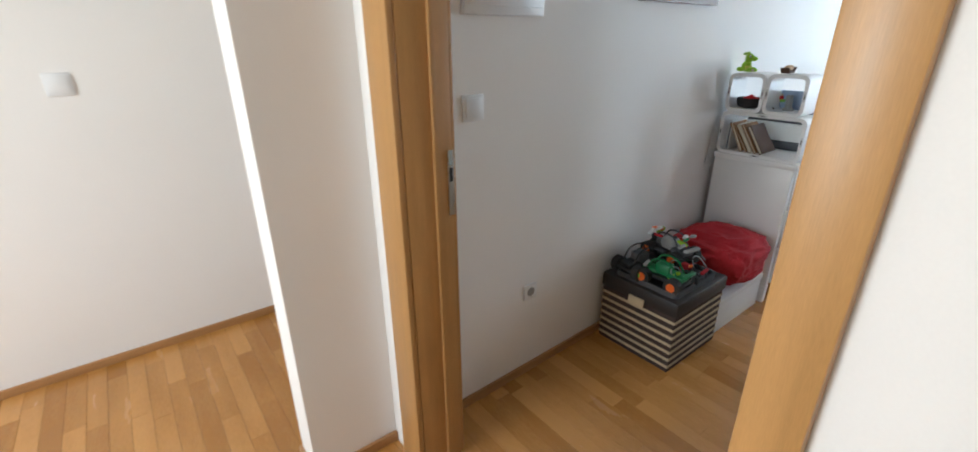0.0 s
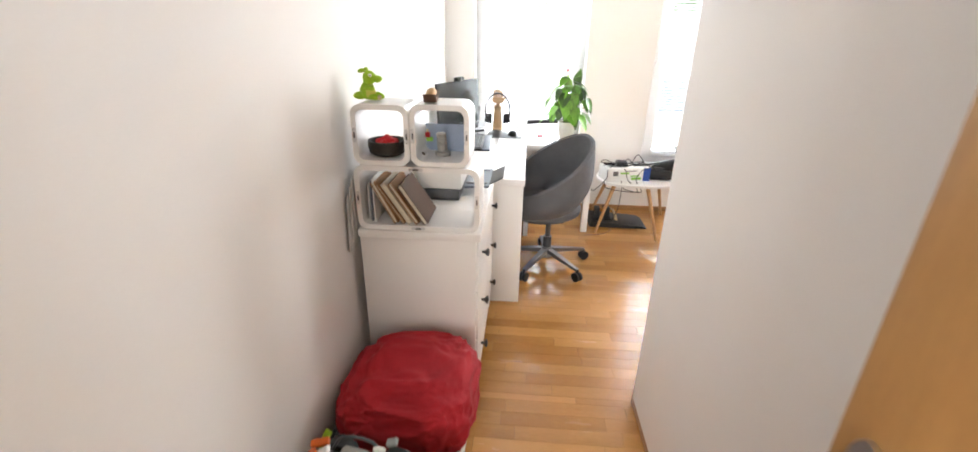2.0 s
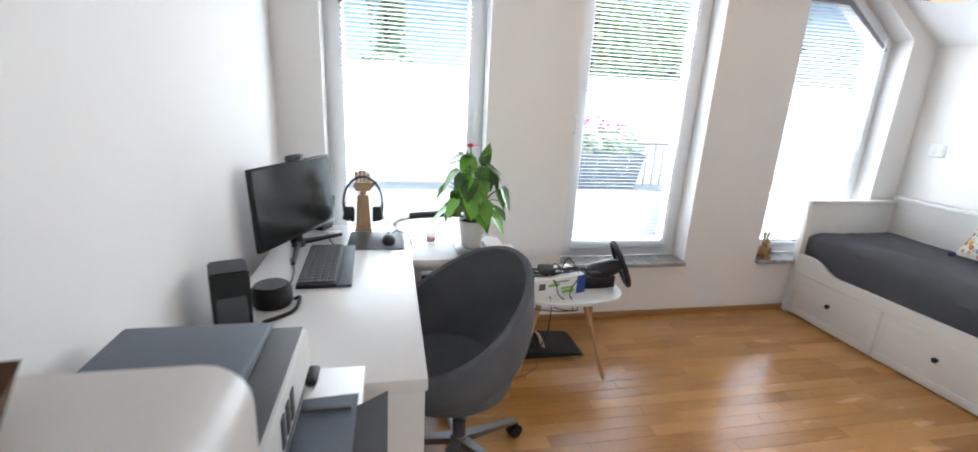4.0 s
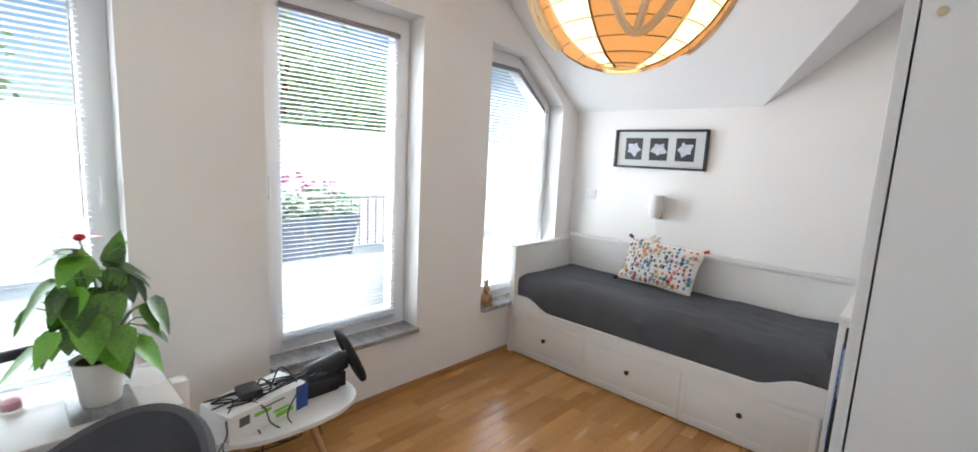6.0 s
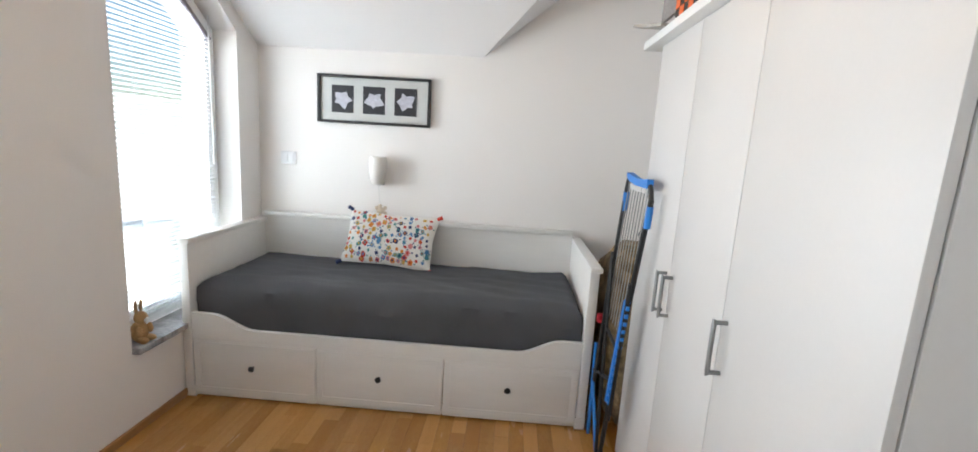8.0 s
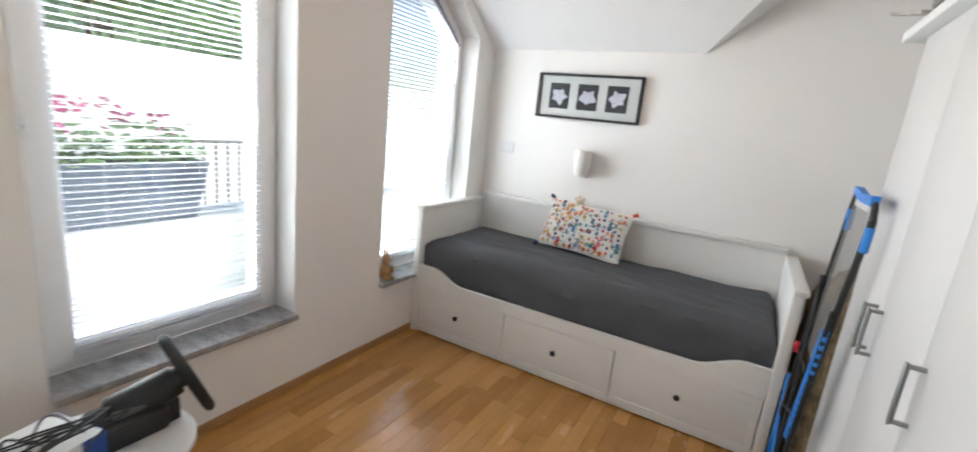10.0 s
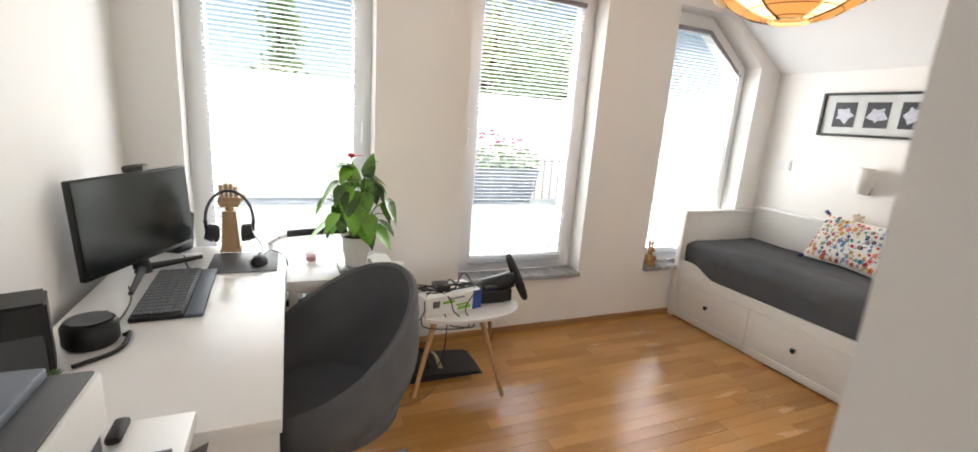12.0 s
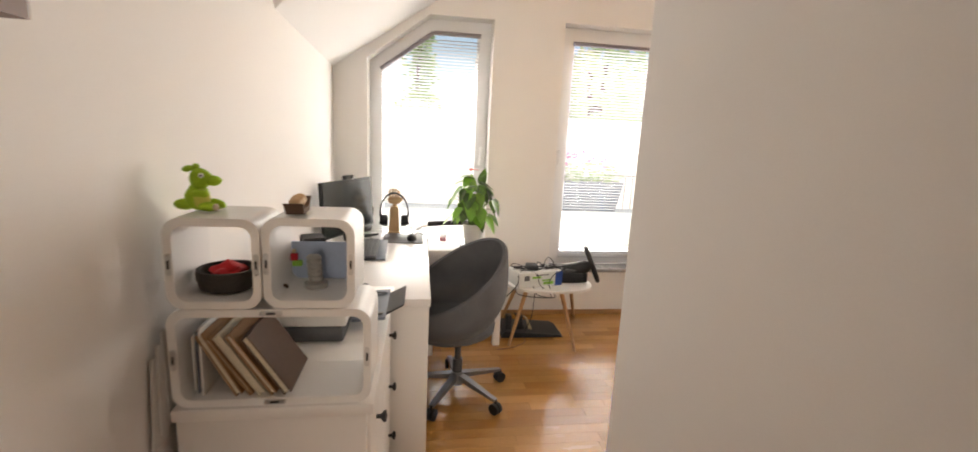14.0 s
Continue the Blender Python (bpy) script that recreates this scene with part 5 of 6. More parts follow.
# ---- pendant lantern ----
def make_pendant():
    c, R = Vector((4.46, -0.33, 2.155)), 0.355
    p = thing("pendant_lamp", "large round amber paper lantern with pale leaf cut-outs, lit", "pendant lamp", (c.x, c.y, c.z))
    sphere = lambda a, b, r=R: c + Vector((r * math.cos(b) * math.cos(a), r * math.cos(b) * math.sin(a), r * math.sin(b)))
    for k in range(8):
        bm = bmesh.new()
        n, m = 8, 22
        pale = k % 2 == 1
        a0, a1 = 2 * math.pi * k / 8 + 0.25, 2 * math.pi * (k + 1) / 8 + 0.25
        if pale:
            a0, a1 = a0 + 0.14, a1 - 0.14
        else:
            a0, a1 = a0 - 0.14, a1 + 0.14
        g_ = [[bm.verts.new(sphere(a0 + (a1 - a0) * i / n, -1.40 + 2.8 * j / m)) for j in range(m + 1)] for i in range(n + 1)]
        for i in range(n):
            for j in range(m):
                bm.faces.new((g_[i][j], g_[i + 1][j], g_[i + 1][j + 1], g_[i][j + 1]))
        panel = part("panel", bm, LIT if pale else AMBER, p)
        if not pale:
            mid = (a0 + a1) / 2
            wid = (a1 - a0) / 2
            bm = bmesh.new()
            tube(bm, [sphere(mid + 0.62 * wid * math.cos(q), -0.30 + 0.62 * math.sin(q), R + 0.003) for q in (2 * math.pi * i / 16 for i in range(17))], 0.013, seg=5, n=2)
            tube(bm, [sphere(mid + 0.05 * math.sin(3 * s), -0.88 + 1.12 * s, R + 0.003) for s in (i / 6 for i in range(7))], 0.012, seg=5, n=2)
            for s in (0.25, 0.42, 0.6, 0.76):
                for sg in (-1, 1):
                    b0 = -0.88 + 1.12 * s
                    ww = 0.55 * wid * math.sqrt(max(0.05, 1 - ((b0 + 0.12 + 0.30) / 0.62) ** 2))
                    tube(bm, [sphere(mid, b0, R + 0.003), sphere(mid + sg * ww * 0.55, b0 + 0.10, R + 0.003), sphere(mid + sg * ww * 0.9, b0 + 0.20, R + 0.003)], 0.008, seg=5, n=2)
            part("leaf_tracery", bm, LIT, panel, "pale leaf-shaped tracery")
    for j in range(15):
        b = -1.32 + 2.64 * j / 14
        part("cane_hoop", tube(bmesh.new(), [sphere(2 * math.pi * i / 24, b, R + 0.001) for i in range(25)], 0.0018, seg=4, n=1), CANE, p)
    for k in range(8):
        a = 2 * math.pi * k / 8 + 0.25 + (0.14 if k % 2 else -0.14)
        part("cane_rib", tube(bmesh.new(), [sphere(a, -1.40 + 2.8 * i / 12, R + 0.003) for i in range(13)], 0.004, seg=5, n=1), CANE if k % 2 == 0 else LIT, p)
    part("bottom_ring", tube(bmesh.new(), [sphere(2 * math.pi * i / 16, -1.40, R) for i in range(17)], 0.007, seg=6, n=1), LIT, p)
    part("cord", cy((c.x, c.y, c.z + R * 0.95), (c.x, c.y, TOP - 0.03), 0.004), CARD, p)
    part("ceiling_rose", lathe(bmesh.new(), [(0.05, 0), (0.05, 0.02), (0.03, 0.03)], (c.x, c.y, TOP - 0.032)), PVC, p)


make_pendant()


# ---- passage: striped box, toy cars, red bundle ----
def make_stripe_box():
    x0, x1, y0, y1, h = 2.405, 2.82, 1.47, 1.86, 0.36
    b = thing("storage_ottoman", "cream and dark striped storage box with a padded dark lid", "storage box", (2.6, 1.66, 0))
    n = 15
    for k in range(n):
        lo, hi = (0.16, 0.84) if k % 2 else (-0.16 * (k > 0), 1.16 if k < n - 1 else 1)
        z0, z1 = 0.285 * (k + lo) / n, 0.285 * (k + hi) / n
        e = 0.0 if k % 2 else 0.0025
        part("stripe", bx(x0 + e, x1 - e, y0 + e, y1 - e, z0, z1), STRIPE if k % 2 else DSTRIPE, b)
    part("lid", bx(x0 - 0.008, x1 + 0.008, y0 - 0.008, y1 + 0.004, 0.286, h, bev=0.012), TAUPE, b, "dark padded lid")
    part("pull_tab", bx(x0 - 0.02, x0 - 0.008, 1.62, 1.70, 0.27, 0.31, bev=0.003), STRIPE, b)


make_stripe_box()


def toy_car(x, y, z, turn, body, accent, wheel_hub, scale=1.0, label="toy car"):
    t = thing("toy_car", label, "toy car", (x, y, z), group="toy cars in the tray")
    M = pose(x, y, z, 0, 0, turn) @ Matrix.Scale(scale, 4)

    def loc(bm):
        bmesh.ops.transform(bm, matrix=M, verts=bm.verts)
        return bm

    part("chassis", loc(bx(-0.075, 0.075, -0.03, 0.03, 0.022, 0.036, bev=0.004)), BLACK, t)
    part("tail_deck", loc(bx(-0.07, -0.015, -0.024, 0.024, 0.036, 0.052, bev=0.005)), body, t)
    part("bonnet", loc(bx(0.02, 0.072, -0.022, 0.022, 0.036, 0.05, bev=0.005)), body, t)
    part("cabin", loc(bx(-0.02, 0.03, -0.02, 0.02, 0.037, 0.075, bev=0.008)), accent, t)
    for s in (1, -1):
        bm = bmesh.new()
        tube(bm, [(-0.05, s * 0.022, 0.05), (-0.02, s * 0.022, 0.088), (0.03, s * 0.022, 0.086), (0.055, s * 0.022, 0.05)], 0.0028, seg=5, n=3)
        part("roll_bar", loc(bm), body, t)
    part("spoiler", loc(bx(-0.085, -0.07, -0.03, 0.03, 0.058, 0.066, bev=0.002)), accent, t)
    for u in (-0.05, 0.052):
        for s in (1, -1):
            wl_ = part("wheel", loc(cy((u, s * 0.03, 0.026), (u, s * 0.054, 0.026), 0.026, seg=18)), RUBBER, t)
            part("hub_cap", loc(cy((u, s * 0.054, 0.026), (u, s * 0.0565, 0.026), 0.014, seg=12)), wheel_hub, wl_)


ty = thing("toy_tray", "shallow dark tray on the striped box, full of toy cars", "tray", (2.6, 1.66, 0.36))
part("tray_base", bx(2.43, 2.76, 1.50, 1.80, 0.361, 0.366), BLACK, ty)
part("tray_rim", ring_frame(bmesh.new(), rounded(2.42, 2.77, 1.49, 1.81, 0.03), rounded(2.43, 2.76, 1.50, 1.80, 0.025), lambda x, y: (x, y, 0.361), (0, 0, 0.025)), CHARC, ty)
toy_car(2.52, 1.745, 0.367, 172, BLACK, CHARC, GREENP, 1.45, "black toy buggy with lime details in the tray")
toy_car(2.50, 1.60, 0.367, 92, GREENT, GREENT, ORANGE, 1.4, "green toy racer with orange wheels in the tray")
toy_car(2.68, 1.69, 0.405, 80, CHARC, GREYT, ORANGE, 1.5, "grey and orange toy car in the tray")
toy_car(2.625, 1.57, 0.367, 96, BLACK, RED, ORANGE, 1.05, "small black and red toy car in the tray")
rnd = random.Random(21)
for k in range(26):
    x, y = (rnd.uniform(2.60, 2.74), rnd.uniform(1.60, 1.78)) if k < 14 else (rnd.uniform(2.46, 2.72), rnd.uniform(1.53, 1.78))
    c = rnd.choice((ORANGE, LIME, CARD, GREYT, RED, GREENT, CARD, mat("yellow_brick", (0.8, 0.5, 0.02), 0.4) if k == 0 else BLACK))
    z = 0.515 + rnd.uniform(0, 0.035) if k < 14 else 0.40 + rnd.uniform(0, 0.06)
    bm = bx(-rnd.uniform(0.008, 0.03), rnd.uniform(0.008, 0.03), -0.009, 0.009, -0.006, 0.006, bev=0.002, seg=1)
    bmesh.ops.transform(bm, matrix=pose(x, y, z, rnd.uniform(-40, 40), rnd.uniform(-40, 40), rnd.uniform(0, 180)), verts=bm.verts)
    part("toy_piece", bm, c, ty)
for k in range(5):
    x, y = 2.47 + 0.06 * k, 1.54 + 0.04 * (k % 3)
    part("toy_hose", tube(bmesh.new(), [(x, y, 0.40), (x + 0.02, y + 0.03, 0.455), (x + 0.05, y + 0.02, 0.46), (x + 0.06, y - 0.02, 0.42)], 0.003, seg=5, n=4), GREYT, ty)

bxs = thing("white_box", "white box standing behind the striped box", "box", (3.10, 1.68, 0))
part("box", bx(2.85, 3.33, 1.49, 1.86, 0, 0.19, bev=0.004), CARD, bxs)
part("lid_edge", bx(2.845, 3.335, 1.485, 1.864, 0.165, 0.195, bev=0.003), CARD, bxs)
bm = bmesh.new()
bmesh.ops.create_icosphere(bm, subdivisions=6, radius=1)
for v in bm.verts:
    p = v.co.copy()
    e = lambda q: math.copysign(abs(q) ** 0.68, q)
    crease = abs(noise.noise(p * 1.7 + Vector((3, 1, 0)))) + 0.5 * abs(noise.noise(p * 3.6 + Vector((0, 2, 5)))) + 0.22 * abs(noise.noise(p * 8 + Vector((1, 0, 2))))
    r = 1.06 - 0.16 * crease
    top = 0.135 * (1 - 0.15 * p.y) * e(max(0, p.z))
    v.co = Vector((3.105 + 0.235 * e(p.x) * r, 1.657 + 0.222 * e(p.y) * r, max(0.197, 0.32 + top - 0.12 * max(0, -p.z) + 0.20 * (r - 1) * (p.z > -0.2))))
    v.co.x, v.co.y = min(v.co.x, 3.345), min(v.co.y, 1.895)
rb = thing("red_bag", "crumpled red cloth bag lying on the white box", "bag", (3.1, 1.65, 0.197))
part("body", bm, RED, rb)
part("drawstring", tube(bmesh.new(), [(2.90, 1.84, 0.36), (2.875, 1.85, 0.33), (2.87, 1.84, 0.30)], 0.005, seg=6), BLACK, rb, "short black drawstring")
part("seam", tube(bmesh.new(), [(2.868, 1.55, 0.30), (2.866, 1.62, 0.305), (2.868, 1.70, 0.30)], 0.003, seg=6), RED, rb)


# ---- things on and in the shelf cubes ----
def plush(name, label, pieces, material, extra=(), size=1.0, names=("body", "head", "ear", "ear", "leg", "leg", "arm", "arm")):
    t = thing(name, label, "soft toy", pieces[0][0])
    bm = bmesh.new()
    base = Vector(pieces[0][0]) - Vector((0, 0, pieces[0][1][2]))
    small = Matrix.Translation(base) @ Matrix.Scale(size, 4) @ Matrix.Translation(-base)
    for nm, (c, r) in zip(names, pieces):
        bm = ball(bmesh.new(), c, r, 14)
        bmesh.ops.transform(bm, matrix=small, verts=bm.verts)
        wobble(bm, 0.003, 40)
        part(nm, bm, material, t)
    for nm, c, r, m_ in extra:
        bm = ball(bmesh.new(), c, r, 10)
        bmesh.ops.transform(bm, matrix=small, verts=bm.verts)
        part(nm, bm, m_, t)


dx, dy, dz = 3.455, 1.845, 1.232
plush("dragon_toy", "small lime green plush dragon sitting on the shelf cube", [((dx, dy, dz + 0.045), (0.036, 0.036, 0.045)), ((dx - 0.005, dy - 0.015, dz + 0.105), (0.032, 0.034, 0.034)), ((dx - 0.005, dy - 0.05, dz + 0.10), (0.022, 0.026, 0.018)), ((dx - 0.03, dy - 0.04, dz + 0.018), (0.02, 0.03, 0.017)), ((dx + 0.02, dy - 0.045, dz + 0.018), (0.02, 0.03, 0.017)), ((dx, dy + 0.04, dz + 0.02), (0.02, 0.035, 0.018)), ((dx - 0.03, dy - 0.02, dz + 0.06), (0.016, 0.026, 0.014)), ((dx, dy + 0.025, dz + 0.135), (0.007, 0.016, 0.011)), ((dx, dy + 0.002, dz + 0.140), (0.007, 0.012, 0.010))], LIME,
      [("eye", (dx - 0.034, dy - 0.028, dz + 0.118), 0.008, CARD), ("pupil", (dx - 0.041, dy - 0.030, dz + 0.118), 0.004, BLACK), ("belly", (dx - 0.02, dy - 0.02, dz + 0.04), (0.024, 0.026, 0.034), mat("yellow_plush", (0.55, 0.55, 0.10), 0.95, bump=0.5)), ("foot_pad", (dx - 0.035, dy - 0.066, dz + 0.017), (0.012, 0.010, 0.012), STRIPE)], 0.68, ("body", "head", "snout", "leg", "leg", "tail", "arm", "spike", "spike"))
bt = thing("wooden_boat_toy", "small carved wooden boat with shells on the shelf cube", "ornament", (3.435, 1.636, 1.2415))
bm = bmesh.new()
prof = [(-0.065, 0.030), (-0.035, 0.002), (0.035, 0.002), (0.065, 0.030), (0.05, 0.022), (0.03, 0.014), (-0.03, 0.014), (-0.05, 0.022)]
BM = pose(3.435, 1.630, 1.2355, 0, 0, 5)
prism(bm, prof, lambda u, v: (u, -0.02, v), (0, 0.04, 0))
bmesh.ops.transform(bm, matrix=BM, verts=bm.verts)
part("hull", bm, BOOKD, bt)
for u, r in ((-0.028, 0.016), (0.0, 0.018), (0.03, 0.017)):
    bm = ball(bmesh.new(), (u, 0, 0.026), (r, r * 0.9, r * 0.8), 12)
    bmesh.ops.transform(bm, matrix=BM, verts=bm.verts)
    part("shell", bm, BIRCH, bt)
bw = thing("woven_bowl", "dark woven bowl holding red cloth, in the shelf cube", "bowl", (3.455, 1.81, 1.048))
part("bowl", lathe(bmesh.new(), [(0.046, 0.0), (0.060, 0.008), (0.066, 0.034), (0.064, 0.050), (0.056, 0.050), (0.056, 0.036), (0.045, 0.018), (0.004, 0.016)], (3.455, 1.792, 1.0515), 32), BASKET, bw)
bm = ball(bmesh.new(), (3.455, 1.792, 1.088), (0.038, 0.040, 0.022), 20)
part("red_cloth", wobble(bm, 0.016, 40), mat("bright_red_cloth", (0.6, 0.015, 0.02), 0.7), bw)
tw = thing("tower_model", "small grey stone-like leaning tower model", "ornament", (3.464, 1.607, 1.048))
bm = lathe(bmesh.new(), [(0.026, 0), (0.027, 0.012), (0.020, 0.014)] + [(0.0155 + 0.0022 * (k % 2), 0.016 + 0.0052 * k) for k in range(12)] + [(0.0125, 0.078), (0.003, 0.079)], (0, 0, 0), 20)
bmesh.ops.transform(bm, matrix=pose(3.464, 1.600, 1.0515) @ Matrix.Shear("XY", 4, (0.0, 0.07)), verts=bm.verts)
part("tower", bm, GREYT, tw)
fg = thing("brick_figure", "tiny red and green toy brick figure", "toy", (3.545, 1.66, 1.09))
part("torso", bx(3.518, 3.528, 1.656, 1.672, 1.100, 1.117), RED, fg)
part("head", bx(3.519, 3.527, 1.660, 1.669, 1.118, 1.128, bev=0.002), STRIPE, fg)
part("base", bx(3.515, 3.5295, 1.646, 1.668, 1.087, 1.0995), GREENP, fg)
solo("blue_panel", bx(3.530, 3.533, 1.525, 1.672, 1.0515, 1.146), mat("pale_blue_card", (0.33, 0.42, 0.58), 0.6), "pale blue card standing behind the shelf cube", "card")
solo("small_bead", ball(bmesh.new(), (3.447, 1.670, 1.056), (0.009, 0.011, 0.008), 10), BOOKD, "small dark brown ornament in the shelf cube", "ornament")
for k, (y, c, t_, h) in enumerate(((1.765, BOOKT, 0.016, 0.165), (1.738, BOOKT, 0.010, 0.165), (1.715, PAGES, 0.016, 0.170), (1.690, BOOKT, 0.014, 0.172), (1.660, BOOKD, 0.018, 0.165))):
    b = thing("book", ("dark brown" if c is BOOKD else "tan") + " hardback book leaning in the shelf cube", "book", (3.44, y, 0.818), group="leaning books")
    M = pose(3.475, y - 0.012, 0.8235, -33 if k else -28, 0, 0)
    for nm, a0, a1, m_, inset in (("cover", -t_ / 2, -t_ / 2 + 0.003, c, 0), ("cover", t_ / 2 - 0.003, t_ / 2, c, 0), ("page_block", -t_ / 2 + 0.003, t_ / 2 - 0.003, PAGES, 0.004)):
        bm = bx(-0.10 + inset, 0.06, a0, a1, inset + 0.002, h - inset)
        bmesh.ops.transform(bm, matrix=M, verts=bm.verts)
        part(nm, bm, m_, b)
for k in range(3):
    solo("paper_folder", bx(3.38 + 0.01 * k, 3.55, 1.828 + 0.012 * k, 1.833 + 0.012 * k, 0.824, 0.985 - 0.015 * k, bev=0.001), (CARD, SLATEB, CARD)[k], ("white", "blue-grey", "white")[k] + " paper folder standing in the shelf cube", "folder", group="folders")

for k in range(3):
    bm = bx(-0.07, 0.07, -0.001, 0.001, -0.20, 0.0)
    wobble(bm, 0.002, 12, k)
    bmesh.ops.transform(bm, matrix=pose(3.43 - 0.012 * k, 1.895 + 0.006 * k, 0.985 - 0.03 * k, 0, 3 * k, 0), verts=bm.verts)
    solo("loose_paper", bm, CARD, "loose white paper sheet hanging beside the shelf cube", "paper", group="loose papers")

# printer behind the cubes
pr = thing("printer", "white and dark grey inkjet printer with its tray pulled out", "printer", (3.88, 1.70, 0.80))
part("lower_body", bx(3.68, 4.115, 1.575, 1.885, 0.806, 0.855, bev=0.008), CHARC, pr)
part("upper_body", bx(3.675, 4.12, 1.565, 1.888, 0.8555, 0.955, bev=0.008), CARD, pr)
part("deck", bx(3.685, 4.11, 1.572, 1.883, 0.9555, 0.962, bev=0.003), CHARC, pr)
part("scanner_lid", bx(3.69, 4.10, 1.625, 1.885, 0.9625, 0.982, bev=0.006), SLATEB, pr)
for k in range(3):
    part("button", bx(3.86 + 0.035 * k, 3.88 + 0.035 * k, 1.5625, 1.566, 0.875, 0.93), CHARC, pr)
bm = bmesh.new()
prism(bm, [(1.565, 0.835), (1.46, 0.842), (1.46, 0.850), (1.565, 0.845)], lambda y, z: (3.76, y, z), (0.27, 0, 0))
part("paper_tray", bm, SLATEB, pr)
for x in (3.78, 3.98):
    part("tray_rib", bx(x, x + 0.012, 1.47, 1.56, 0.851, 0.856, bev=0.001), CHARC, pr)
bm = bmesh.new()
prism(bm, [(1.46, 0.842), (1.405, 0.872), (1.402, 0.879), (1.46, 0.850)], lambda y, z: (3.80, y, z), (0.19, 0, 0))
part("tray_flap", bm, CHARC, pr)
solo("small_red_object", bx(4.135, 4.185, 1.60, 1.635, 0.806, 0.83, bev=0.010), RED, "small red and black gadget lying on the chest", "gadget")
solo("small_dark_object", bx(4.125, 4.19, 1.555, 1.58, 0.806, 0.823, bev=0.007), BLACK, "small black gadget lying on the chest", "gadget")
sp = thing("succulent_pot", "small succulent in a white pot on the desk", "plant", (4.43, 1.765, 0.741))
part("pot", lathe(bmesh.new(), [(0.03, 0), (0.036, 0.045), (0.032, 0.045), (0.004, 0.04)], (4.43, 1.765, 0.741), 20), POT, sp)
bm = bmesh.new()
for k in range(16):
    a = k * 2.4
    leaf_mesh(bm, Vector((4.43, 1.765, 0.782)), Vector((math.cos(a), math.sin(a), 0.5 + 0.1 * (k % 4))), 0.035, 0.016, 0)
part("leaves", bm, LEAF, sp)

# rabbit on the sill
rx, ry, rz = 5.90, -1.235, 0.401
plush("rabbit_toy", "small tan plush rabbit sitting on the window sill", [((rx, ry, rz + 0.05), (0.034, 0.036, 0.05)), ((rx - 0.008, ry - 0.004, rz + 0.115), (0.028, 0.028, 0.03)), ((rx, ry + 0.012, rz + 0.165), (0.008, 0.010, 0.034)), ((rx, ry - 0.016, rz + 0.163), (0.008, 0.010, 0.034)), ((rx - 0.03, ry + 0.02, rz + 0.016), (0.03, 0.016, 0.016)), ((rx - 0.03, ry - 0.022, rz + 0.016), (0.03, 0.016, 0.016)), ((rx - 0.026, ry + 0.03, rz + 0.06), (0.014, 0.012, 0.024)), ((rx - 0.026, ry - 0.03, rz + 0.06), (0.014, 0.012, 0.024))], FUR, [("muzzle", (rx - 0.03, ry - 0.004, rz + 0.108), 0.012, CARD)])


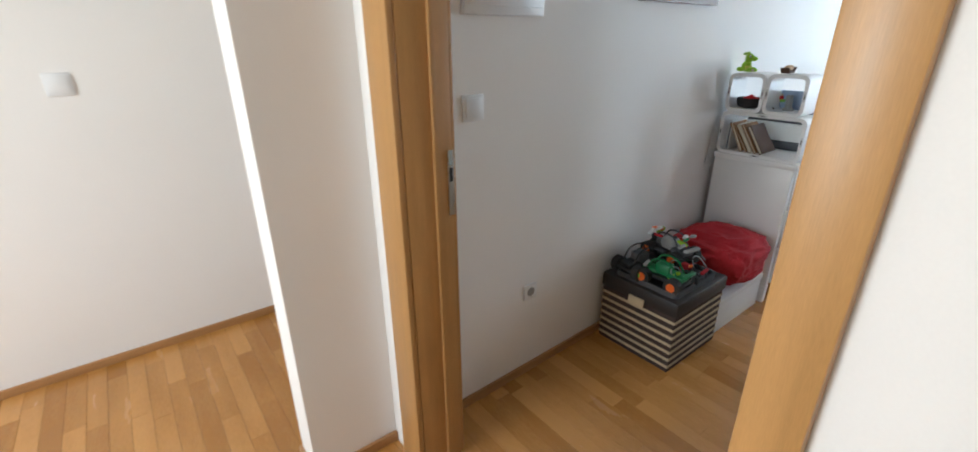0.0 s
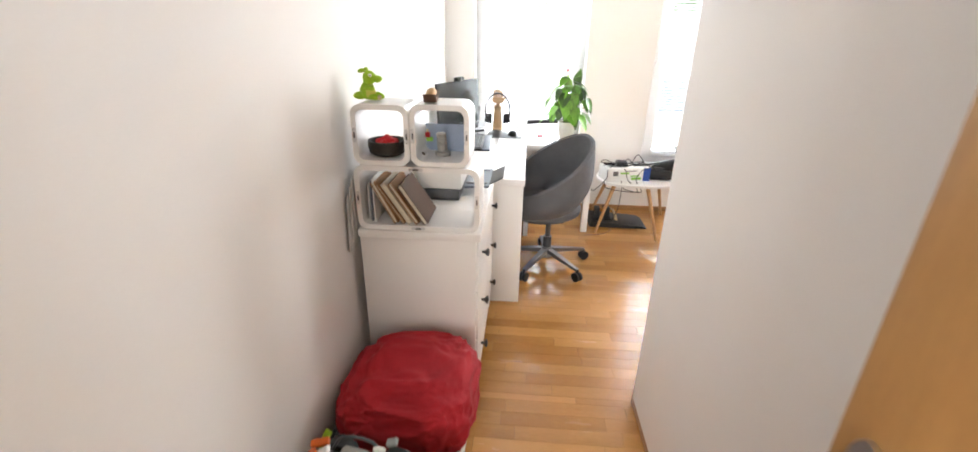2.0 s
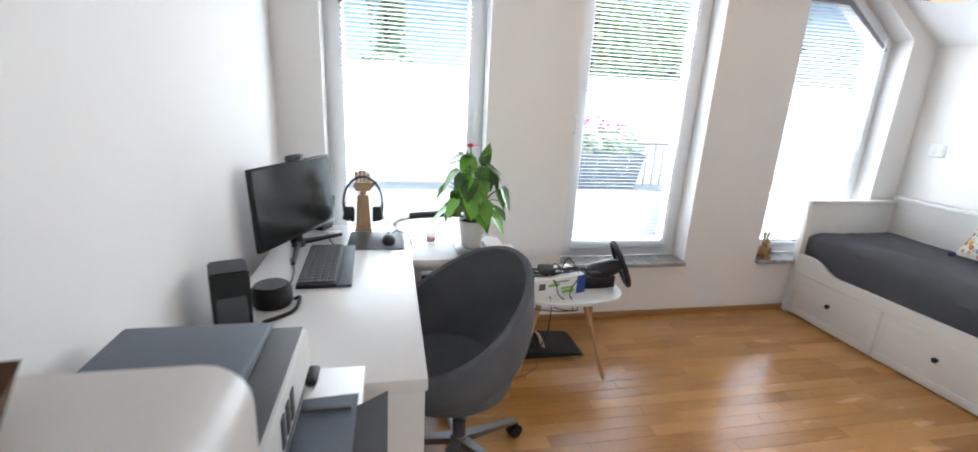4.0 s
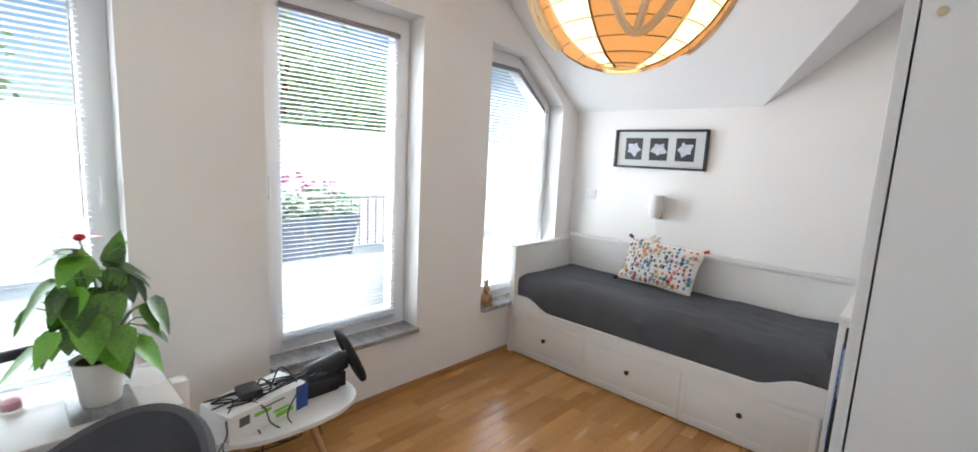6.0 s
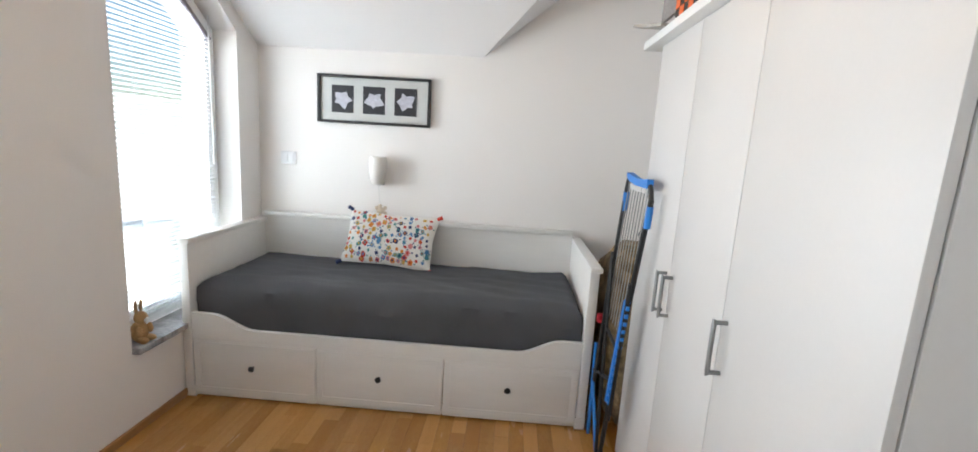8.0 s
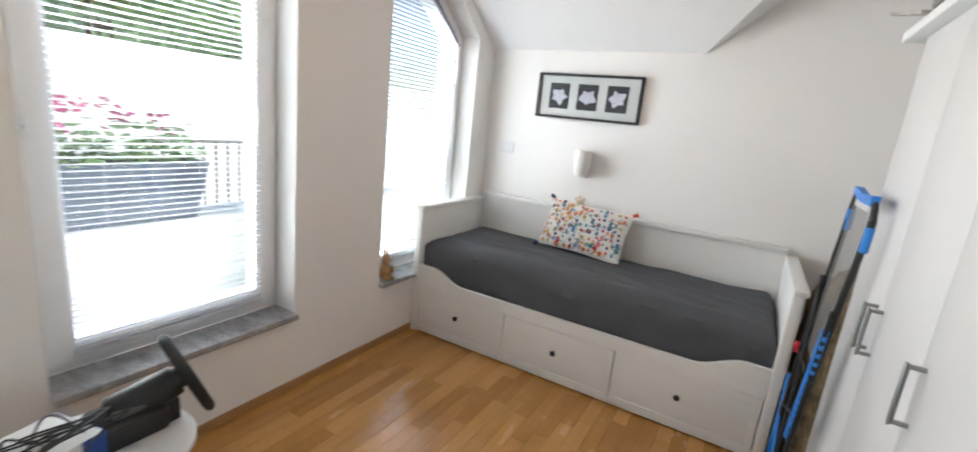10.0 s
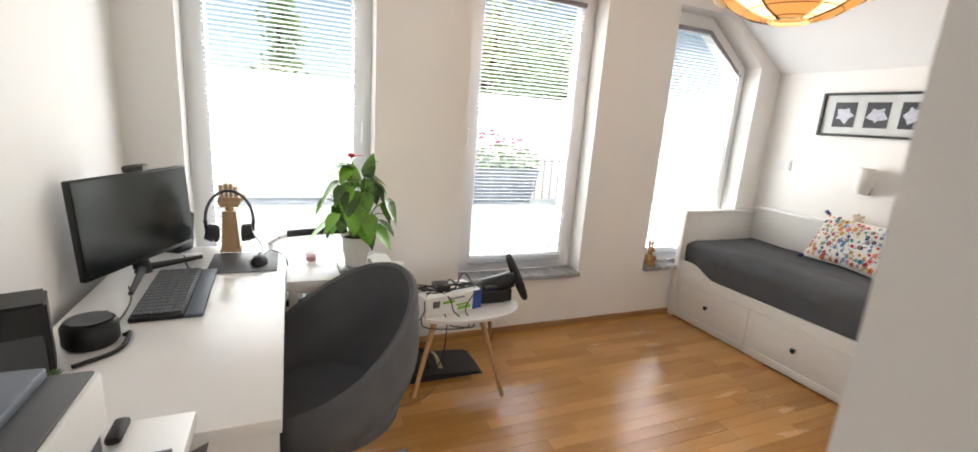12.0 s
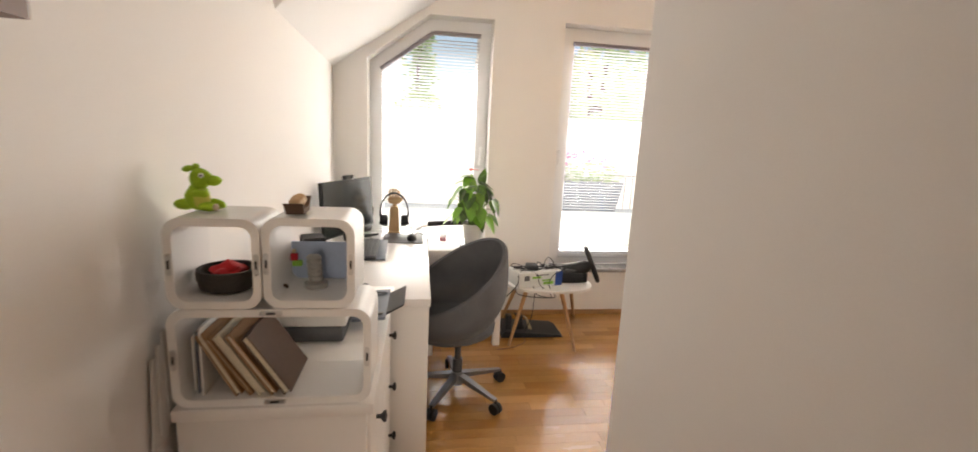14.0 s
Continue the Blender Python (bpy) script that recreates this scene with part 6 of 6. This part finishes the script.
# ---- beside the wardrobe: drying rack, cloth heap; boxes on top ----
def make_rack():
    r = thing("drying_rack", "folded black laundry rack with blue joints leaning on the wardrobe", "drying rack", (3.79, -1.3, 0))
    lean = lambda y, z: (3.785 - 0.03 * z / 1.3, y, z)
    rails = [((3.80, -1.46, 0.02), (3.785, -1.40, 0.62), (3.765, -1.33, 1.24)), ((3.79, -1.20, 0.02), (3.78, -1.10, 0.62), (3.76, -0.99, 1.22))]
    for pts in rails:
        part("outer_rail", tube(bmesh.new(), pts, 0.011, seg=8), BLACK, r)
        part("joint", cy(Vector(pts[2]) - Vector((0, 0.012, 0.10)), Vector(pts[2]) - Vector((0, 0.002, 0.02)), 0.013, seg=8), BLUE, r)
    part("top_bend", tube(bmesh.new(), [(3.765, -1.33, 1.24), (3.764, -1.318, 1.275), (3.763, -1.29, 1.292)], 0.010, seg=8), BLACK, r)
    part("top_bend", tube(bmesh.new(), [(3.76, -0.99, 1.22), (3.762, -1.005, 1.262), (3.763, -1.035, 1.282)], 0.010, seg=8), BLACK, r)
    bm = bmesh.new()
    prism(bm, [(-1.315, 1.285), (-1.315, 1.305), (-1.26, 1.300), (-1.16, 1.288), (-1.06, 1.292), (-1.01, 1.296), (-1.01, 1.262), (-1.06, 1.262), (-1.16, 1.262), (-1.26, 1.270)][::-1], lambda y, z: (3.752, y, z), (0.024, 0, 0))
    part("grip_bar", bm, BLUE, r, "blue plastic grip")
    for k in range(9):
        y = -1.27 + k * 0.026
        part("grip_tooth", bx(3.756, 3.770, y, y + 0.010, 1.240, 1.263, bev=0.001, seg=1), CARD, r)
    for pts, t_ in ((rails[0], 0.50), (rails[1], 0.47)):
        p = Vector(pts[1]).lerp(Vector(pts[2]), t_)
        q = Vector(pts[1]).lerp(Vector(pts[2]), t_ - 0.5)
        part("inner_rail", cy(p + Vector((0.016, 0.018, 0)), q + Vector((0.016, 0.018, -0.3)), 0.008, seg=8), BLACK, r)
    part("red_clip", bx(3.79, 3.815, -1.425, -1.39, 0.60, 0.64, bev=0.004), RED, r, "small red clip")
    for k in range(8):
        y = -1.30 + k * 0.04
        part("drying_wire", cy((3.764, y, 1.29), (3.782, y - 0.07, 0.66), 0.002, seg=6), GREYT, r)
    rail_at = lambda t: Vector((3.79 - 0.022 * t, -1.20 + 0.165 * t, 0.02 + 0.95 * t))
    part("side_strip", tube(bmesh.new(), [rail_at(0.36) + Vector((0.016, 0.01, 0)), rail_at(0.85) + Vector((0.016, 0.01, 0))], 0.012, seg=6, n=1), BLUE, r, "blue toothed side strip")
    for k in range(14):
        p = rail_at(0.37 + 0.035 * k) + Vector((0.016, 0.036, 0))
        part("tooth", bx(p.x - 0.006, p.x + 0.006, p.y - 0.012, p.y + 0.008, p.z - 0.007, p.z + 0.007), BLUE, r)
    for a, b, c in (((3.80, -1.44, 0.30), (3.795, -1.22, 0.02), BLUE), ((3.80, -1.45, 0.48), (3.80, -1.42, 0.02), BLUE), ((3.79, -1.40, 0.62), (3.79, -1.10, 0.60), BLACK), ((3.80, -1.43, 0.35), (3.79, -1.14, 0.45), BLACK), ((3.79, -1.36, 0.95), (3.80, -1.22, 0.05), BLACK)):
        part("cross_leg", cy(a, b, 0.008, seg=8), c, r)
    part("rubber_foot", cy((3.79, -1.20, 0.0), (3.79, -1.20, 0.04), 0.014, seg=10), GREYT, r)


make_rack()
bm = bmesh.new()
bmesh.ops.create_icosphere(bm, subdivisions=4, radius=1)
for v in bm.verts:
    p = v.co.copy()
    r = 1 + 0.12 * noise.noise(p * 3) + 0.05 * noise.noise(p * 9)
    e = lambda q: math.copysign(abs(q) ** 0.6, q)
    v.co = Vector((3.48 + 0.27 * e(p.x) * r, -1.74 + 0.40 * e(p.y) * r, max(0.0, 0.44 + 0.45 * e(p.z) * r)))
    v.co.x, v.co.y = min(max(v.co.x, 3.12), 3.79), max(min(v.co.y, -1.27), -2.22)
solo("cloth_bag", bm, CAMO, "bulging mottled brown and olive cloth bag beside the wardrobe", "bag")
solo("dark_blanket", wobble(ball(bmesh.new(), (3.36, -1.98, 0.90), (0.15, 0.14, 0.06), 24), 0.03, 9), CHARC, "dark folded blanket on top of the bag heap", "blanket")

ck = thing("checkered_box", "orange and black checkered box on top of the wardrobe", "box", (3.60, -0.86, 1.835))
part("box", bx(3.42, 3.735, -1.06, -0.68, 1.835, 2.07, bev=0.003), BLACK, ck)
for i in range(9):
    for j in range(6):
        if (i + j) % 2:
            part("check", bx(3.7355, 3.737, -1.055 + i * 0.0415, -1.0145 + i * 0.0415, 1.84 + j * 0.038, 1.877 + j * 0.038), ORANGE, ck)
            if i < 7:
                part("check", bx(3.425 + i * 0.0425, 3.467 + i * 0.0425, -1.0625, -1.061, 1.84 + j * 0.038, 1.877 + j * 0.038), ORANGE, ck)
solo("flat_white_box", bx(3.38, 3.755, -1.36, -0.62, 1.801, 1.834, bev=0.003), CARD, "flat white box lying on the wardrobe", "box")
bm = bx(-0.19, 0.19, -0.15, 0.15, 0, 0.012, bev=0.002)
bmesh.ops.transform(bm, matrix=pose(3.60, -1.25, 1.862, -12, 0, 6), verts=bm.verts)
solo("magazine_stack", bm, mat("magazine_cover", (0.42, 0.40, 0.36), 0.4, vary=0.4, scale=12), "tilted magazines lying on the flat white box", "magazines")
solo("leaning_print", bx(3.70, 3.712, -1.30, -1.075, 1.895, 2.12, bev=0.001), mat("grey_print", (0.30, 0.28, 0.27), 0.5, vary=0.3, scale=9), "grey printed board standing on the wardrobe", "print")


# ---- outside the windows ----
solo("ground", bx(-900, 900, -700, 700, -3.2, -3.0), LAWN, "lawn and gardens below the attic window", "ground", "structure")
solo("terrace", bx(6.23, 9.2, -6, 6, -0.25, -0.1), TERR, "sunlit pale terrace outside the windows", "terrace", "structure")
pw = solo("parapet", bx(6.42, 6.72, -3.2, 3.2, -0.1, 0.775, bev=0.01), RENDERW, "white rendered parapet below the flower box", "parapet", "structure")
solo("garden_wall", bx(9.2, 9.5, -14, 14, -3.0, 1.75), RENDERW, "bright white rendered wall beyond the terrace", "wall", "structure")
pb = thing("flower_box", "slate grey flower box with pink geraniums on the parapet", "planter", (6.55, -0.1, 0.776))
bm = bmesh.new()
prism(bm, [(-0.46, 0.777), (0.40, 0.777), (0.46, 1.05), (-0.53, 1.05)], lambda y, z: (6.46, y, z), (0.2, 0, 0))
part("trough", bm, PLANTER, pb)
rnd = random.Random(5)
bm, bloom = bmesh.new(), bmesh.new()
for k in range(420):
    p = Vector((rnd.uniform(6.44, 6.70), rnd.uniform(-0.52, 0.45), 1.04 + abs(rnd.gauss(0, 0.07))))
    leaf_mesh(bm, p, Vector((rnd.uniform(-1, 1), rnd.uniform(-1, 1), rnd.uniform(-0.2, 0.9))), 0.05, 0.05, 0.2)
for k in range(16):
    c = Vector((rnd.uniform(6.45, 6.68), rnd.uniform(-0.40, 0.42), rnd.uniform(1.16, 1.30)))
    for j in range(14):
        leaf_mesh(bloom, c + Vector((rnd.gauss(0, 0.02), rnd.gauss(0, 0.025), rnd.gauss(0, 0.014))), Vector((rnd.uniform(-1, 1), rnd.uniform(-1, 1), rnd.uniform(0, 1))), 0.03, 0.03, 0.1)
part("leaves", bm, FOLIAGE, pb)
part("blooms", bloom, PINK, pb, "pink geranium blooms")
rl = thing("terrace_railing", "slim grey metal railing on the terrace", "railing", (9.0, -1.5, -0.1))
for k in range(9):
    part("baluster", cy((8.0, -0.95 - 0.10 * k, -0.1), (8.0, -0.95 - 0.10 * k, 1.0), 0.012, seg=8), GREYT, rl)
part("top_bar", cy((8.0, -0.9, 1.0), (8.0, -1.8, 1.0), 0.02, seg=8), GREYT, rl)


def make_tree(x, y, h, spread, seed, loose=0.42):
    t = thing("tree", "leafy green garden tree beyond the terrace", "tree", (x, y, -3.0), group="garden trees")
    r = random.Random(seed)
    bm = bmesh.new()
    tube(bm, [(x, y, -3.02), (x + 0.1, y, -1), (x, y + 0.1, h * 0.45), (x, y, h * 0.75)], 0.16 if loose > 0.3 else 0.05, seg=8)
    limbs = []
    for k in range(7):
        a = r.uniform(0, 6.28)
        z = r.uniform(0.1, 0.6) * h
        e = Vector((x + spread * 0.7 * math.cos(a), y + spread * 0.7 * math.sin(a), z + r.uniform(0.6, 1.6)))
        limbs.append(e)
        tube(bm, [(x, y, z - 0.4), ((x + e.x) / 2, (y + e.y) / 2, z + 0.3), e], 0.06 if loose > 0.3 else 0.02, seg=6)
    part("trunk", bm, BOOKD, t)
    bm = bmesh.new()
    clumps = limbs + [Vector((x + r.gauss(0, spread * 0.5), y + r.gauss(0, spread * 0.5), r.uniform(0.35, 1.0) * h)) for _ in range(16)]
    for c in clumps:
        for _ in range(110 if loose > 0.3 else 50):
            p = c + Vector((r.gauss(0, loose), r.gauss(0, loose), r.gauss(0, loose * 0.8)))
            u = Vector((r.uniform(-1, 1), r.uniform(-1, 1), r.uniform(-1, 1))).normalized() * 0.11
            w = u.orthogonal().normalized() * 0.06
            bm.faces.new([bm.verts.new(p - u), bm.verts.new(p + w), bm.verts.new(p + u), bm.verts.new(p - w)])
    part("crown", bm, FOLIAGE, t)


for k, (x, y, h, s) in enumerate(((13, -2.7, 3.1, 1.2), (13.6, -5.2, 3.2, 1.3), (17, 1.4, 6.2, 0.3))):
    make_tree(x, y, h, s, 30 + k, 0.42 if k < 2 else 0.2)


# ---- parquet strips, last ----
def lay_floor():
    rnd = random.Random(77)
    W = 0.07
    rest = []
    zones = ((3.487, WIN, SOUTH, 1.955), (1.28, 3.487, 0.80, 1.93), (3.10, 3.487, SOUTH, 0.06), (-1.4, 1.28, -1.6, 3.12), (1.28, 2.08, 2.05, 3.12))
    for zi, (x0, x1, y0, y1) in enumerate(zones):
        x = x0
        while x < x1 - 0.004:
            xe = min(x + W, x1)
            y = y0 - rnd.uniform(0, 0.45)
            while y < y1:
                L = rnd.choice((0.42, 0.50, 0.58))
                a, b = max(y, y0), min(y + L, y1)
                y += L
                if b - a < 0.01:
                    continue
                piece = (x + 0.0005, xe - 0.0005, a + 0.0005, b - 0.0005)
                if zi == 0 and -1.5 < (a + b) / 2 < 1.55:
                    part("plank", bx(*piece, -0.012, 0.0), PLANK, floor)
                else:
                    rest.append(piece)
            x = xe
    verts, faces = [], []
    for x0, x1, y0, y1 in rest:
        n = len(verts)
        verts += [(x0, y0, -0.012), (x1, y0, -0.012), (x1, y1, -0.012), (x0, y1, -0.012), (x0, y0, 0), (x1, y0, 0), (x1, y1, 0), (x0, y1, 0)]
        faces += [(n + a, n + b, n + c, n + d) for a, b, c, d in ((4, 5, 6, 7), (0, 1, 5, 4), (1, 2, 6, 5), (2, 3, 7, 6), (3, 0, 4, 7))]
    me = bpy.data.meshes.new("plank_field")
    me.from_pydata(verts, [], faces)
    me.materials.append(PLANKS)
    ob = new("plank_field", me)
    ob.parent = floor
    ob["kind"] = "stuff"


lay_floor()
